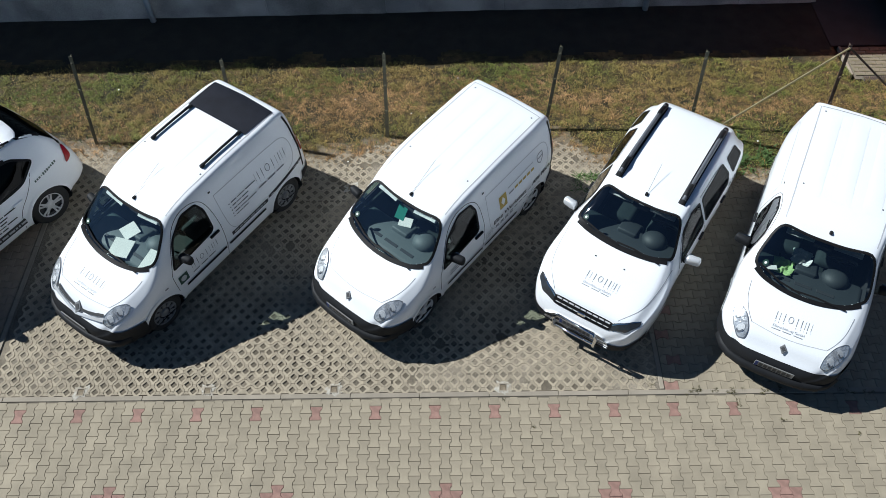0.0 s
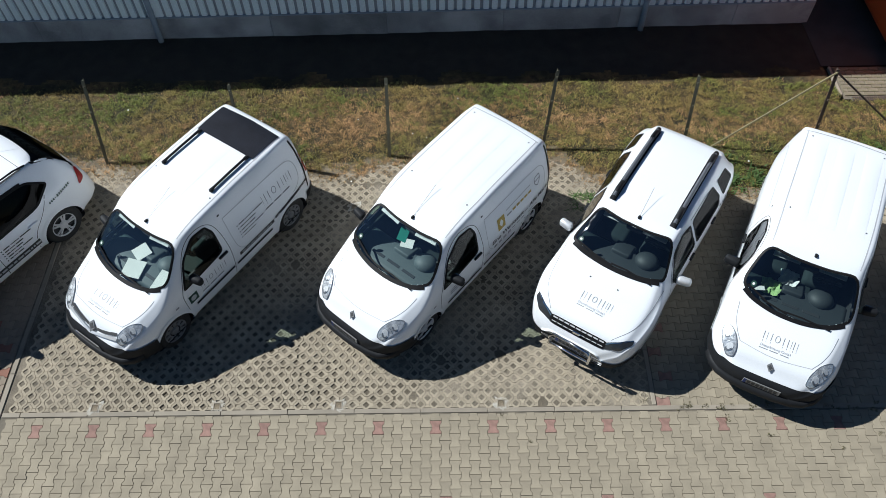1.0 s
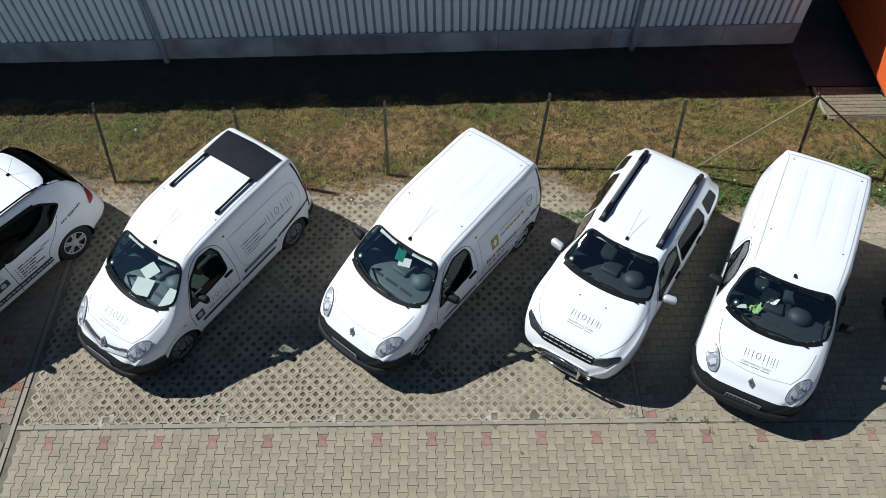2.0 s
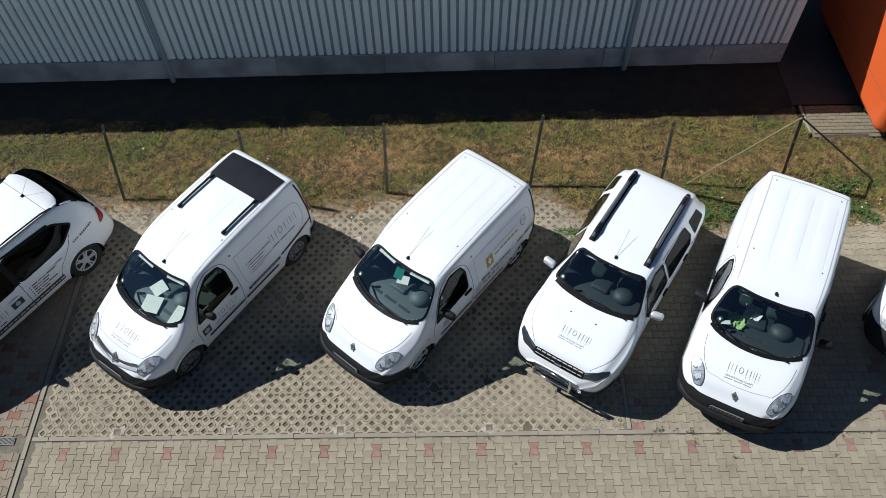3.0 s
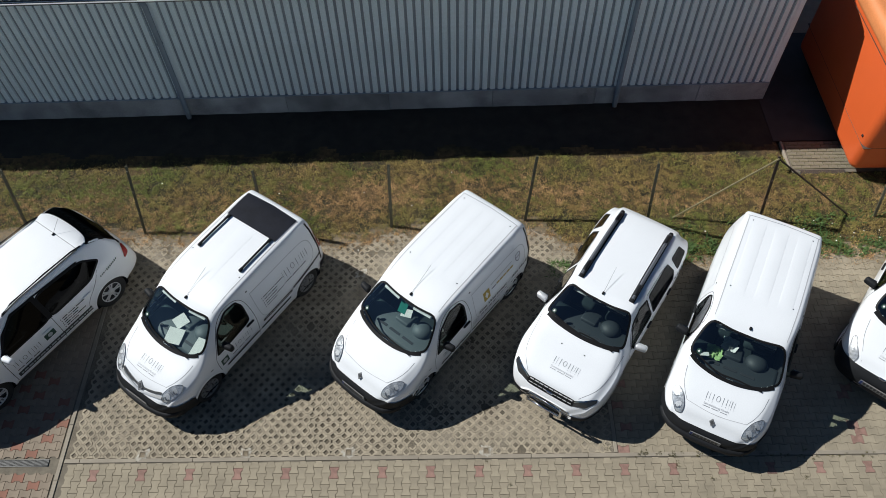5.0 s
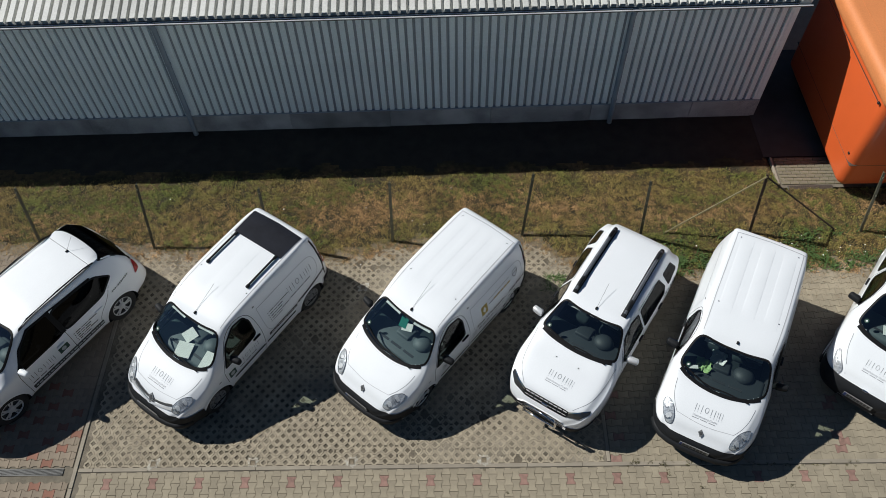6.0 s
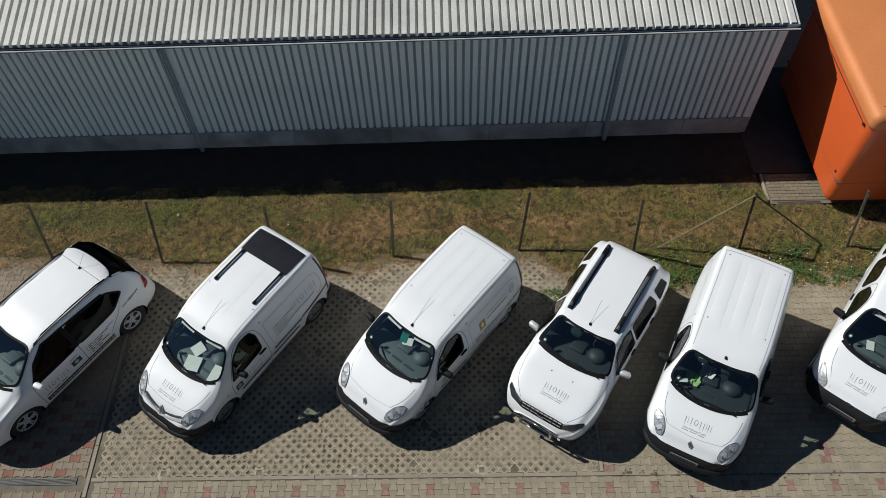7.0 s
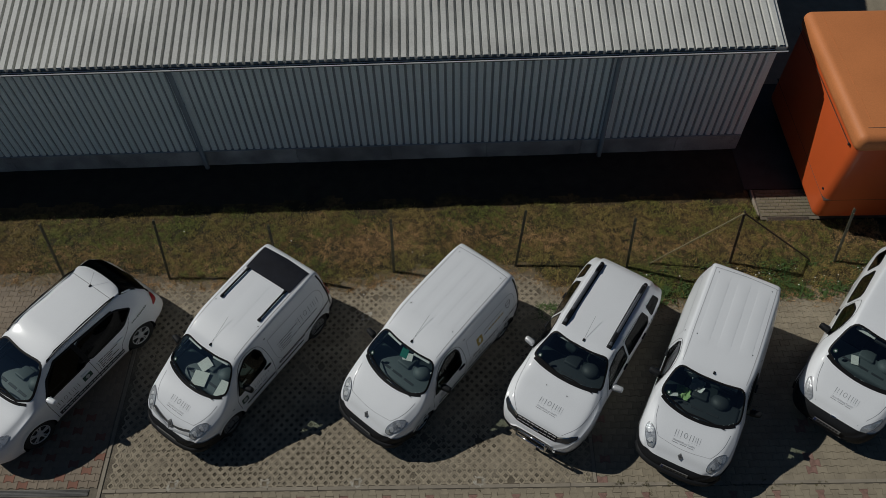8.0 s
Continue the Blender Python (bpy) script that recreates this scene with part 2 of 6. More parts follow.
for v in grid_bed.data.vertices:
    v.co.z += 0.009 * noise.noise(v.co * 0.9) + 0.006 * noise.noise(v.co * 6.0)
    v.co.z = min(v.co.z + 0.005 - 0.012 * min(1.0, max(0.0, (0.3 - v.co.x) / 1.5)) * min(1.0, max(0.0, (6.6 - v.co.y) / 1.0)), -0.002)


# ---- hall behind the lawn ----
HALL = pose(8.67, 13.2, 0, 0, 0, 0.96)
HL, EAVE, PLH, RIB = 26.0, 3.42, 0.58, 0.1807


def trapezoid_sheet(length, pitch, depth, crest, rise, at):
    """A folded sheet profile along x: (x, depth) pairs; crest and valley are shares of the pitch."""
    out = []
    for k in range(int(length / pitch) + 1):
        x = -k * pitch
        out += [(x, 0), (x - pitch * at, 0), (x - pitch * (at + rise), depth), (x - pitch * (at + rise + crest), depth)]
    return out


def hall():
    thing = tagged(new("warehouse"), "long low hall with blue-grey corrugated sheet walls and pale ribbed roof", "building")
    thing.matrix_basis = HALL
    # backing is darker than the pans: groove shade put into its colour
    part("wall", box_bm(-HL, -0.02, -0.004, 0.16, 0.0, EAVE + 0.02), SHADEBACK, thing, "dark blue-grey backing sheet, toned for the shade in the grooves")
    # unseen end wall, darkened so it bounces little light onto the truck
    part("wall", box_bm(-0.16, 0.0, 0.16, 9.0, 0.0, EAVE + 0.02), SHADEBACK, thing)
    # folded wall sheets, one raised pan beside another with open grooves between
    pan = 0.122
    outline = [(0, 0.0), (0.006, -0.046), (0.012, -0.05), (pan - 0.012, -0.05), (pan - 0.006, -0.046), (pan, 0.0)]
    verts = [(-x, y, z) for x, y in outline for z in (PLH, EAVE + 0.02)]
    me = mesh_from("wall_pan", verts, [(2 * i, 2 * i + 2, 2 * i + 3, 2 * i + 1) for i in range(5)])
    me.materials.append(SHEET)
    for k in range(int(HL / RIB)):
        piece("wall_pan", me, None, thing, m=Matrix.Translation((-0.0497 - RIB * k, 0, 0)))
    # corner flashing and drip edge
    part("flashing", box_bm(-0.10, 0.015, -0.058, 0.0, PLH, EAVE), SHEET, thing)
    part("drip_edge", box_bm(-HL, 0.02, -0.065, 0.0, PLH - 0.03, PLH - 0.004), ZINC, thing, "grey sheet drip edge above the plinth")
    # plinth panels, each with its own joint
    x, n = 0.03, 0
    for w in (1.62, 2.42, 2.42, 2.42, 2.42, 2.42, 2.42, 2.42, 2.42, 2.42):
        part("plinth_panel", box_bm(x - w + 0.008, x, -0.055 + 0.004 * (n % 2), 0.005, -0.1, PLH - 0.035, bevel=0.006), PLINTH, thing)
        x, n = x - w, n + 1
    # two downpipes
    for px in (-3.52, -13.62):
        bm = tube_bm([(px, -0.2, EAVE - 0.02), (px, -0.12, EAVE - 0.25), (px, -0.11, 1.0), (px, -0.13, 0.5), (px, -0.14, 0.0)], 0.06, 10)
        pipe = part("downpipe", bm, ZINC, thing, "grey zinc downpipe", smooth=True)
        for z in (0.75, 2.2):
            part("pipe_clip", tube_bm([(px, -0.115, z), (px, -0.115, z + 0.04)], 0.068, 10), ZINC, pipe)
        part("cover_strip", box_bm(px - 0.10, px + 0.10, -0.06, -0.053, PLH, EAVE), SHEET, thing)
    # gutter
    bm = bmesh.new()
    ring = [(0.065 * math.cos(a), 0.065 * math.sin(a)) for a in np.linspace(math.pi, 2 * math.pi, 9)]
    rows = [[bm.verts.new((xx, -0.22 + a, EAVE + 0.0 + b)) for a, b in ring] for xx in (-HL, 0.12)]
    for k in range(8):
        bm.faces.new((rows[0][k], rows[0][k + 1], rows[1][k + 1], rows[1][k]))
    bm.faces.new(rows[1])
    # dark gap material gives the gutter its inner shade as colour
    part("gutter", bm, GAP, thing, "half-round gutter, coloured dark for the shade inside it", smooth=True)
    part("gutter_lip", tube_bm([(-HL, -0.285, EAVE + 0.004), (0.12, -0.285, EAVE + 0.004)], 0.014, 6), GUTTERWHITE, thing)
    # roof sheet with high ribs
    slope, run = math.tan(radians(12.0)), 9.5
    prof = trapezoid_sheet(HL, RIB, 0.085, 0.60, 0.05, 0.30)
    verts, faces = [], []
    for xx, d in prof:
        for yy in (-0.20, run):
            verts.append((xx + 0.09, yy, EAVE + 0.03 + d + (yy + 0.2) * slope))
    faces = [(2 * i, 2 * i + 1, 2 * i + 3, 2 * i + 2) for i in range(len(prof) - 1)]
    piece("roof", mesh_from("roof", verts, faces), ROOFSHEET, thing, "pale grey ribbed roof sheet")
    bm = bmesh.new()
    quad = [bm.verts.new(p) for p in ((-HL, -0.19, EAVE - 0.03), (0.12, -0.19, EAVE - 0.03), (0.12, run, EAVE - 0.03 + (run + 0.2) * slope), (-HL, run, EAVE - 0.03 + (run + 0.2) * slope))]
    bm.faces.new(quad)
    part("soffit", bm, SHEET, thing)
    bm = box_bm(-0.13, 0.12, -0.2, run, -0.08, 0.068)
    for v in bm.verts:
        v.co.z += EAVE + (v.co.y + 0.2) * slope
    part("verge_trim", bm, ROOFSHEET, thing)


hall()


# ---- orange truck body ----
def truck():
    thing = tagged(new("truck"), "orange box truck with rounded edges parked beside the hall", "truck")
    thing.matrix_basis = pose(9.87, 10.62, 0, 0, 0, 0)
    body = part("body", box_bm(0.0, 2.45, 0.05, 4.15, 0.22, 2.88, bevel=0.21, seg=6), ORANGE, thing, smooth=True)
    part("panel_seam", box_bm(-0.003, 2.453, 0.047, 4.1, 0.955, 0.967, bevel=0.004), RUST, body)
    part("roof_cap", box_bm(-0.045, 2.5, -0.01, 4.2, 2.60, 3.06, bevel=0.17, seg=5), SUNTOP, thing, "orange roof cap, coloured paler for the sun on its top", smooth=True)
    part("roof_seam", box_bm(0.18, 2.3, 0.30, 0.312, 3.055, 3.064), RUST, thing)
    part("roof_seam", box_bm(0.30, 0.312, 0.30, 4.0, 3.055, 3.063), SUNTOP, thing)
    part("cap_seam", box_bm(-0.049, -0.042, 0.25, 4.1, 2.60, 2.615, bevel=0.003), RUST, thing)
    part("chassis", box_bm(0.25, 2.2, 0.3, 4.0, 0.28, 0.5), PLASTIC, thing)
    for wx in (0.3, 2.15):
        for wy in (1.1, 3.4):
            bm = bmesh.new()
            lathe(bm, [(0.2, -0.12), (0.36, -0.13), (0.42, -0.1), (0.42, 0.1), (0.36, 0.13), (0.2, 0.12)], (0, 0, 0.42), 24)
            bmesh.ops.rotate(bm, cent=(0, 0, 0), matrix=Matrix.Rotation(radians(90), 3, "Z"), verts=bm.verts)
            bmesh.ops.translate(bm, vec=(wx, wy, 0), verts=bm.verts)
            part("wheel", bm, RUBBER, thing, smooth=True)
    for lx, lz in ((-0.04, 2.60), (0.0, 1.12)):
        part("marker_lamp", box_bm(lx - 0.02, lx + 0.02, 0.25, 0.31, lz - 0.025, lz + 0.025, bevel=0.008), PLASTIC, thing)
    part("roof_hatch", box_bm(1.55, 2.0, 2.0, 2.75, 3.05, 3.12, bevel=0.02, seg=2), MINT, thing, "pale green roof hatch")


truck()


# ---- fence ----
def fence_post(x, y, dx=0.0, back=0.5, height=1.62, mat=POST):
    thing = tagged(new("fence_post"), "leaning steel fence post with peeling paint standing in the grass", "fence post", "fence posts")
    thing.matrix_basis = pose(x, y, 0)
    top = Vector((dx, back, height))
    bm = bmesh.new()
    w, t = 0.058, 0.007
    for a, b in (((-w / 2, -t / 2), (w / 2, t / 2)), ((-t / 2, t / 2), (t / 2, w))):
        low = [bm.verts.new((px, py, -0.1)) for px, py in ((a[0], a[1]), (b[0], a[1]), (b[0], b[1]), (a[0], b[1]))]
        high = [bm.verts.new(v.co + top + Vector((0, 0, 0.1))) for v in low]
        for k in range(4):
            bm.faces.new((low[k], low[(k + 1) % 4], high[(k + 1) % 4], high[k]))
        bm.faces.new(high)
    part("post", bm, mat, thing)
    for s in (0.35, 0.65, 0.93):
        p = top * s
        part("wire_eye", box_bm(p.x - 0.012, p.x + 0.012, p.y - 0.03, p.y - 0.004, p.z - 0.02, p.z + 0.02), mat, thing)
    return thing


for px, py, lean, back, tall, mat in ((-7.75, 9.5, 0.03, 0.40, 1.58, POST), (-5.24, 9.38, 0.0, 0.60, 1.55, POST), (-2.66, 9.42, 0.01, 0.29, 1.66, POST),
                                      (-0.035, 9.49, 0.04, 0.35, 1.64, POST), (2.78, 9.57, 0.19, 0.54, 1.51, POST), (5.36, 9.5, -0.09, 0.17, 1.74, POST),
                                      (7.75, 9.56, -0.09, 0.28, 1.69, RUST), (10.16, 9.55, -0.10, 0.35, 1.62, POST)):
    fence_post(px, py, lean, back, tall, mat)
for ex, ey, mat in ((5.82, 9.62, BRACE), (9.72, 9.66, RUST)):
    brace = tagged(new("fence_brace"), "thin diagonal steel brace of the corner fence post", "fence brace", "fence braces")
    brace.matrix_basis = pose(ex, ey, 0)
    part("bar", tube_bm([(0, 0, -0.05), (7.66 - ex, 9.82 - ey, 1.65)], 0.018, 6), mat, brace)


# ---- cars: lofted shells with draped panes and trim; local x rearward, y to the car's right ----
from mathutils.bvhtree import BVHTree


def smooth_curve(pts):
    """A monotone cubic through (x, value) pairs."""
    x, y = np.array([p[0] for p in pts], float), np.array([p[1] for p in pts], float)
    h, d = np.diff(x), np.diff(y) / np.diff(x)
    m = np.zeros(len(x))
    m[0], m[-1] = d[0], d[-1]
    for i in range(1, len(x) - 1):
        if d[i - 1] * d[i] > 0:
            w1, w2 = 2 * h[i] + h[i - 1], h[i] + 2 * h[i - 1]
            m[i] = (w1 + w2) / (w1 / d[i - 1] + w2 / d[i])

    def at(q):
        q = np.clip(q, x[0], x[-1])
        i = np.clip(np.searchsorted(x, q) - 1, 0, len(h) - 1)
        s = (q - x[i]) / h[i]
        return ((1 + 2 * s) * (1 - s) ** 2 * y[i] + s * (1 - s) ** 2 * h[i] * m[i]
                + s * s * (3 - 2 * s) * y[i + 1] + s * s * (s - 1) * h[i] * m[i + 1])
    return at


def spline_basis(n, samples):
    """Clamped cubic B-spline weights, one row a sample."""
    knots = np.r_[[0] * 3, np.linspace(0, 1, n - 2), [1] * 3]
    rows = []
    for u in np.linspace(0, 1, samples):
        u = min(u, 1 - 1e-9)
        b = [1.0 if knots[i] <= u < knots[i + 1] else 0.0 for i in range(len(knots) - 1)]
        for k in range(1, 4):
            b = [(0 if knots[i + k] == knots[i] else (u - knots[i]) / (knots[i + k] - knots[i]) * b[i])
                 + (0 if knots[i + k + 1] == knots[i + 1] else (knots[i + k + 1] - u) / (knots[i + k + 1] - knots[i + 1]) * b[i + 1])
                 for i in range(len(b) - 1)]
        rows.append(b)
    return np.array(rows)


def inside(poly, px, py):
    """Which of the points lie in the polygon."""
    hit = np.zeros(len(px), bool)
    for (x0, y0), (x1, y1) in zip(poly, np.roll(poly, -1, 0)):
        cross = (y0 > py) != (y1 > py)
        with np.errstate(divide="ignore", invalid="ignore"):
            hit ^= cross & (px < (x1 - x0) * (py - y0) / (y1 - y0 + 1e-12) + x0)
    return hit


def rounded(pts, share=0.3, n=5):
    """A polygon with its corners rounded by that share of the sides."""
    pts, out = np.array(pts, float), []
    for i in range(len(pts)):
        a, b, c = pts[i - 1], pts[i], pts[(i + 1) % len(pts)]
        p, q = b + (a - b) * share, b + (c - b) * share
        for s in np.linspace(0, 1, n):
            out.append((1 - s) ** 2 * p + 2 * s * (1 - s) * b + s * s * q)
    return np.array(out)


def inset(poly, d):
    nxt, prv = np.roll(poly, -1, 0), np.roll(poly, 1, 0)
    t = nxt - prv
    t /= np.linalg.norm(t, axis=1)[:, None] + 1e-9
    area = np.sum(poly[:, 0] * nxt[:, 1] - nxt[:, 0] * poly[:, 1])
    nrm = np.stack([-t[:, 1], t[:, 0]], 1) * (1 if area > 0 else -1)
    return poly + nrm * d


WAYS = {"top": (Vector((0, 0, -1)), lambda a, b: Vector((a, b, 6))), "left": (Vector((0, 1, 0)), lambda a, b: Vector((a, -6, b))),
        "right": (Vector((0, -1, 0)), lambda a, b: Vector((a, 6, b))), "front": (Vector((1, 0, 0)), lambda a, b: Vector((-6, a, b))),
        "rear": (Vector((-1, 0, 0)), lambda a, b: Vector((12, a, b)))}


class Shell:
    """A car's outer skin as a grid, with the means to lay panes and strips on it."""

    def __init__(self, spec):
        self.spec, L = spec, spec["length"]
        xs = np.r_[np.linspace(0, 0.12, 8)[:-1], np.linspace(0.12, L - 0.35, 96)[:-1], np.linspace(L - 0.35, L, 18)]
        c = {k: smooth_curve(spec[k])(xs) for k in ("top", "wide", "belt", "roof_wide", "belt_wide")}
        low = smooth_curve(spec["low"])(xs)
        n = 11
        half = np.zeros((len(xs), n, 2))
        edge = c["top"] - spec.get("crown", 0.05)
        belt = np.minimum(c["belt"], edge - 0.06)
        mid = (low + belt) / 2
        rows = [(c["wide"] - 0.12, low), (c["wide"] - 0.02, low + 0.01), (c["wide"], mid), (c["wide"], belt - 0.08), (c["belt_wide"], belt + 0.03),
                ((c["belt_wide"] + c["roof_wide"]) / 2 + 0.015, (belt + edge) / 2), (c["roof_wide"] + 0.012, edge - 0.02),
                (c["roof_wide"] * 0.88, c["top"] - 0.012), (0 * xs, c["top"])]
        # a tighter roof edge behind the windscreen
        s = np.clip((xs - 1.5) / 0.4, 0, 1)
        tight = s * s * (3 - 2 * s) * 0.8

        def between(a, b, w, z):
            return (a[0] + b[0]) / 2 * (1 - tight) + w * tight, (a[1] + b[1]) / 2 * (1 - tight) + z * tight
        rw, top = c["roof_wide"], c["top"]
        rows = (rows[:7] + [between(rows[6], rows[7], rw * 0.985, top - 0.032), between(rows[7], rows[7], rw * 0.93, top - 0.012),
                            between(rows[7], rows[8], rw * 0.55, top - 0.003), rows[8]])
        for k, (w, z) in enumerate(rows):
            half[:, k, 0], half[:, k, 1] = w, z
        full = np.concatenate([half * (1, 1), (half * (-1, 1))[:, ::-1][:, 1:]], 1)
        sec = np.einsum("sk,xkc->xsc", spline_basis(full.shape[1], 137), full)
        self.xs, self.grid = xs, np.concatenate([np.broadcast_to(xs[:, None, None], sec.shape[:2] + (1,)), sec], 2)
        nx, ns = sec.shape[:2]
        self.verts = self.grid.reshape(-1, 3)
        self.faces = [(i * ns + j, i * ns + j + 1, (i + 1) * ns + j + 1, (i + 1) * ns + j) for i in range(nx - 1) for j in range(ns - 1)]
        self.caps = [tuple(range(ns)), tuple((nx - 1) * ns + j for j in range(ns))[::-1]]
        self.tree = BVHTree.FromPolygons([tuple(v) for v in self.verts], self.faces + self.caps)
        self.cut = np.zeros(len(self.faces), bool)
        f = np.array(self.faces)
        self.mid = self.verts[f].mean(1)
        self.nrm = np.cross(self.verts[f[:, 2]] - self.verts[f[:, 0]], self.verts[f[:, 3]] - self.verts[f[:, 1]])
        self.nrm /= np.linalg.norm(self.nrm, axis=1)[:, None] + 1e-12
        if self.nrm[self.mid[:, 2].argmax(), 2] < 0:
            self.nrm *= -1

    def lay(self, a, b, way, off):
        d, start = WAYS[way]
        p, nrm, _, _ = self.tree.ray_cast(start(a, b), d)
        if p is None:
            p, nrm, _, _ = self.tree.find_nearest(start(a, b) + d * 5)
        if nrm.dot(d) > 0:
            nrm = -nrm
        return p + nrm * off

    def open_hole(self, poly, way):
        i, j = {"top": (0, 1), "left": (0, 2), "right": (0, 2), "rear": (1, 2), "front": (1, 2)}[way]
        hit = inside(poly, self.mid[:, i], self.mid[:, j])
        side = {"top": self.nrm[:, 2] > 0.12, "left": self.mid[:, 1] < -0.3, "right": self.mid[:, 1] > 0.3,
                "rear": self.mid[:, 0] > 2, "front": self.mid[:, 0] < 1}[way]
        self.cut |= hit & side

    def patch(self, name, poly, way, mat, parent, off=0.006, step=0.09, label="", shadow=True):
        """A polygon laid on the skin, cut fine enough to follow it."""
        bm = bmesh.new()
        bm.faces.new([bm.verts.new((p[0], p[1], 0)) for p in poly])
        lo, hi = np.min(poly, 0), np.max(poly, 0)
        for axis in (0, 1):
            for q in np.arange(lo[axis] + step / 2, hi[axis], step):
                co, no = ((q, 0, 0), (1, 0, 0)) if axis == 0 else ((0, q, 0), (0, 1, 0))
                bmesh.ops.bisect_plane(bm, geom=bm.verts[:] + bm.edges[:] + bm.faces[:], plane_co=co, plane_no=no)
        for v in bm.verts:
            v.co = self.lay(v.co.x, v.co.y, way, off)
        ob = part(name, bm, mat, parent, label, smooth=True)
        ob.visible_shadow = shadow
        return ob

    def ring(self, name, outer, inner, way, mat, parent, off=0.008, label=""):
        verts, faces, n = [], [], len(outer)
        for s in (0, 0.5, 1):
            verts += [self.lay(*(o + (i - o) * s), way, off) for o, i in zip(outer, inner)]
        for r in (0, 1):
            faces += [(r * n + k, r * n + (k + 1) % n, (r + 1) * n + (k + 1) % n, (r + 1) * n + k) for k in range(n)]
        return piece(name, mesh_from(name, verts, faces, True), mat, parent, label)

    def strip(self, name, line, width, way, mat, parent, off=0.006, label="", step=0.08, close=False):
        """A ribbon along a polyline on the skin."""
        line = np.array(line + [line[0]] if close else line, float)
        for _ in range(3 if name in ("door_gap", "cowl", "hood_gap", "side_pressing") else 0):
            cut = np.stack([0.75 * line[:-1] + 0.25 * line[1:], 0.25 * line[:-1] + 0.75 * line[1:]], 1).reshape(-1, 2)
            line = np.concatenate([line[:1], cut[1:-1], line[-1:]])
        pts = []
        for a, b in zip(line, line[1:]):
            n = max(1, int(np.linalg.norm(b - a) / step))
            pts += [a + (b - a) * k / n for k in range(n)]
        pts = np.array(pts + [line[-1]])
        t = np.gradient(pts, axis=0)
        t /= np.linalg.norm(t, axis=1)[:, None] + 1e-9
        nrm = np.stack([-t[:, 1], t[:, 0]], 1) * width / 2
        verts = [self.lay(*p, way, off) for q in (pts + nrm, pts - nrm) for p in q]
        n = len(pts)
        faces = [(k, k + 1, n + k + 1, n + k) for k in range(n - 1)]
        return piece(name, mesh_from(name, verts, faces, True), mat, parent, label)

    def window(self, name, pts, way, parent, glass=None, band=0.05, share=0.3, label=""):
        """A pane behind a black band, in an opening through the skin."""
        poly = rounded(pts, share)
        inner = inset(poly, band)
        self.open_hole(inset(poly, band * 0.5), way)
        pane = self.patch(name, inset(poly, band * 0.8), way, glass or GLASS, parent, 0.003, 0.1, label, shadow=glass is not None)
        self.ring("window_seal", poly, inner, way, FRIT, pane, 0.006)
        return pane

    def wheel_opening(self, wx, wz, r):
        hit = (np.hypot(self.mid[:, 0] - wx, self.mid[:, 2] - wz) < r) & (np.abs(self.mid[:, 1]) > 0.4) & (self.mid[:, 2] < wz + r)
        self.cut |= hit

    def lining(self, parent, x0, x1, z0):
        """The dark inner face of roof, pillars and doors."""
        use = [k for k in range(len(self.faces)) if not self.cut[k] and x0 < self.mid[k, 0] < x1 and self.mid[k, 2] > z0]
        away = np.zeros((len(self.verts), 3))
        for k in use:
            away[list(self.faces[k])] += self.nrm[k]
        away /= np.linalg.norm(away, axis=1)[:, None] + 1e-9
        verts = self.verts - away * 0.018
        piece("headlining", mesh_from("headlining", verts, [self.faces[k] for k in use], True), TRIM, parent, "dark grey headlining")

    def body(self, parent):
        c = self.spec["cabin"]
        self.lining(parent, c[0] - 0.1, c[1] + 0.25, 0.6)
        keep = [f for f, c in zip(self.faces, self.cut) if not c] + self.caps
        return piece("body", mesh_from("body", self.verts, keep, True), PAINT, parent)

    def shaved(self, name, planes, off, mat, parent, label=""):
        """The part of the skin behind all the planes, pushed out a little: a bumper or a sill."""
        bm = bmesh.new()
        vs = [bm.verts.new(v) for v in self.verts]
        for f in self.faces + self.caps:
            bm.faces.new([vs[k] for k in f])
        for co, no in planes:
            bmesh.ops.bisect_plane(bm, geom=bm.verts[:] + bm.edges[:] + bm.faces[:], plane_co=co, plane_no=no, clear_outer=True)
        bm.normal_update()
        centre = Vector((1.5, 0, 0.7))
        for v in bm.verts:
            d = v.normal if v.normal.dot(v.co - centre) > 0 else -v.normal
            v.co = v.co + d * off
        return part(name, bm, mat, parent, label, smooth=True)


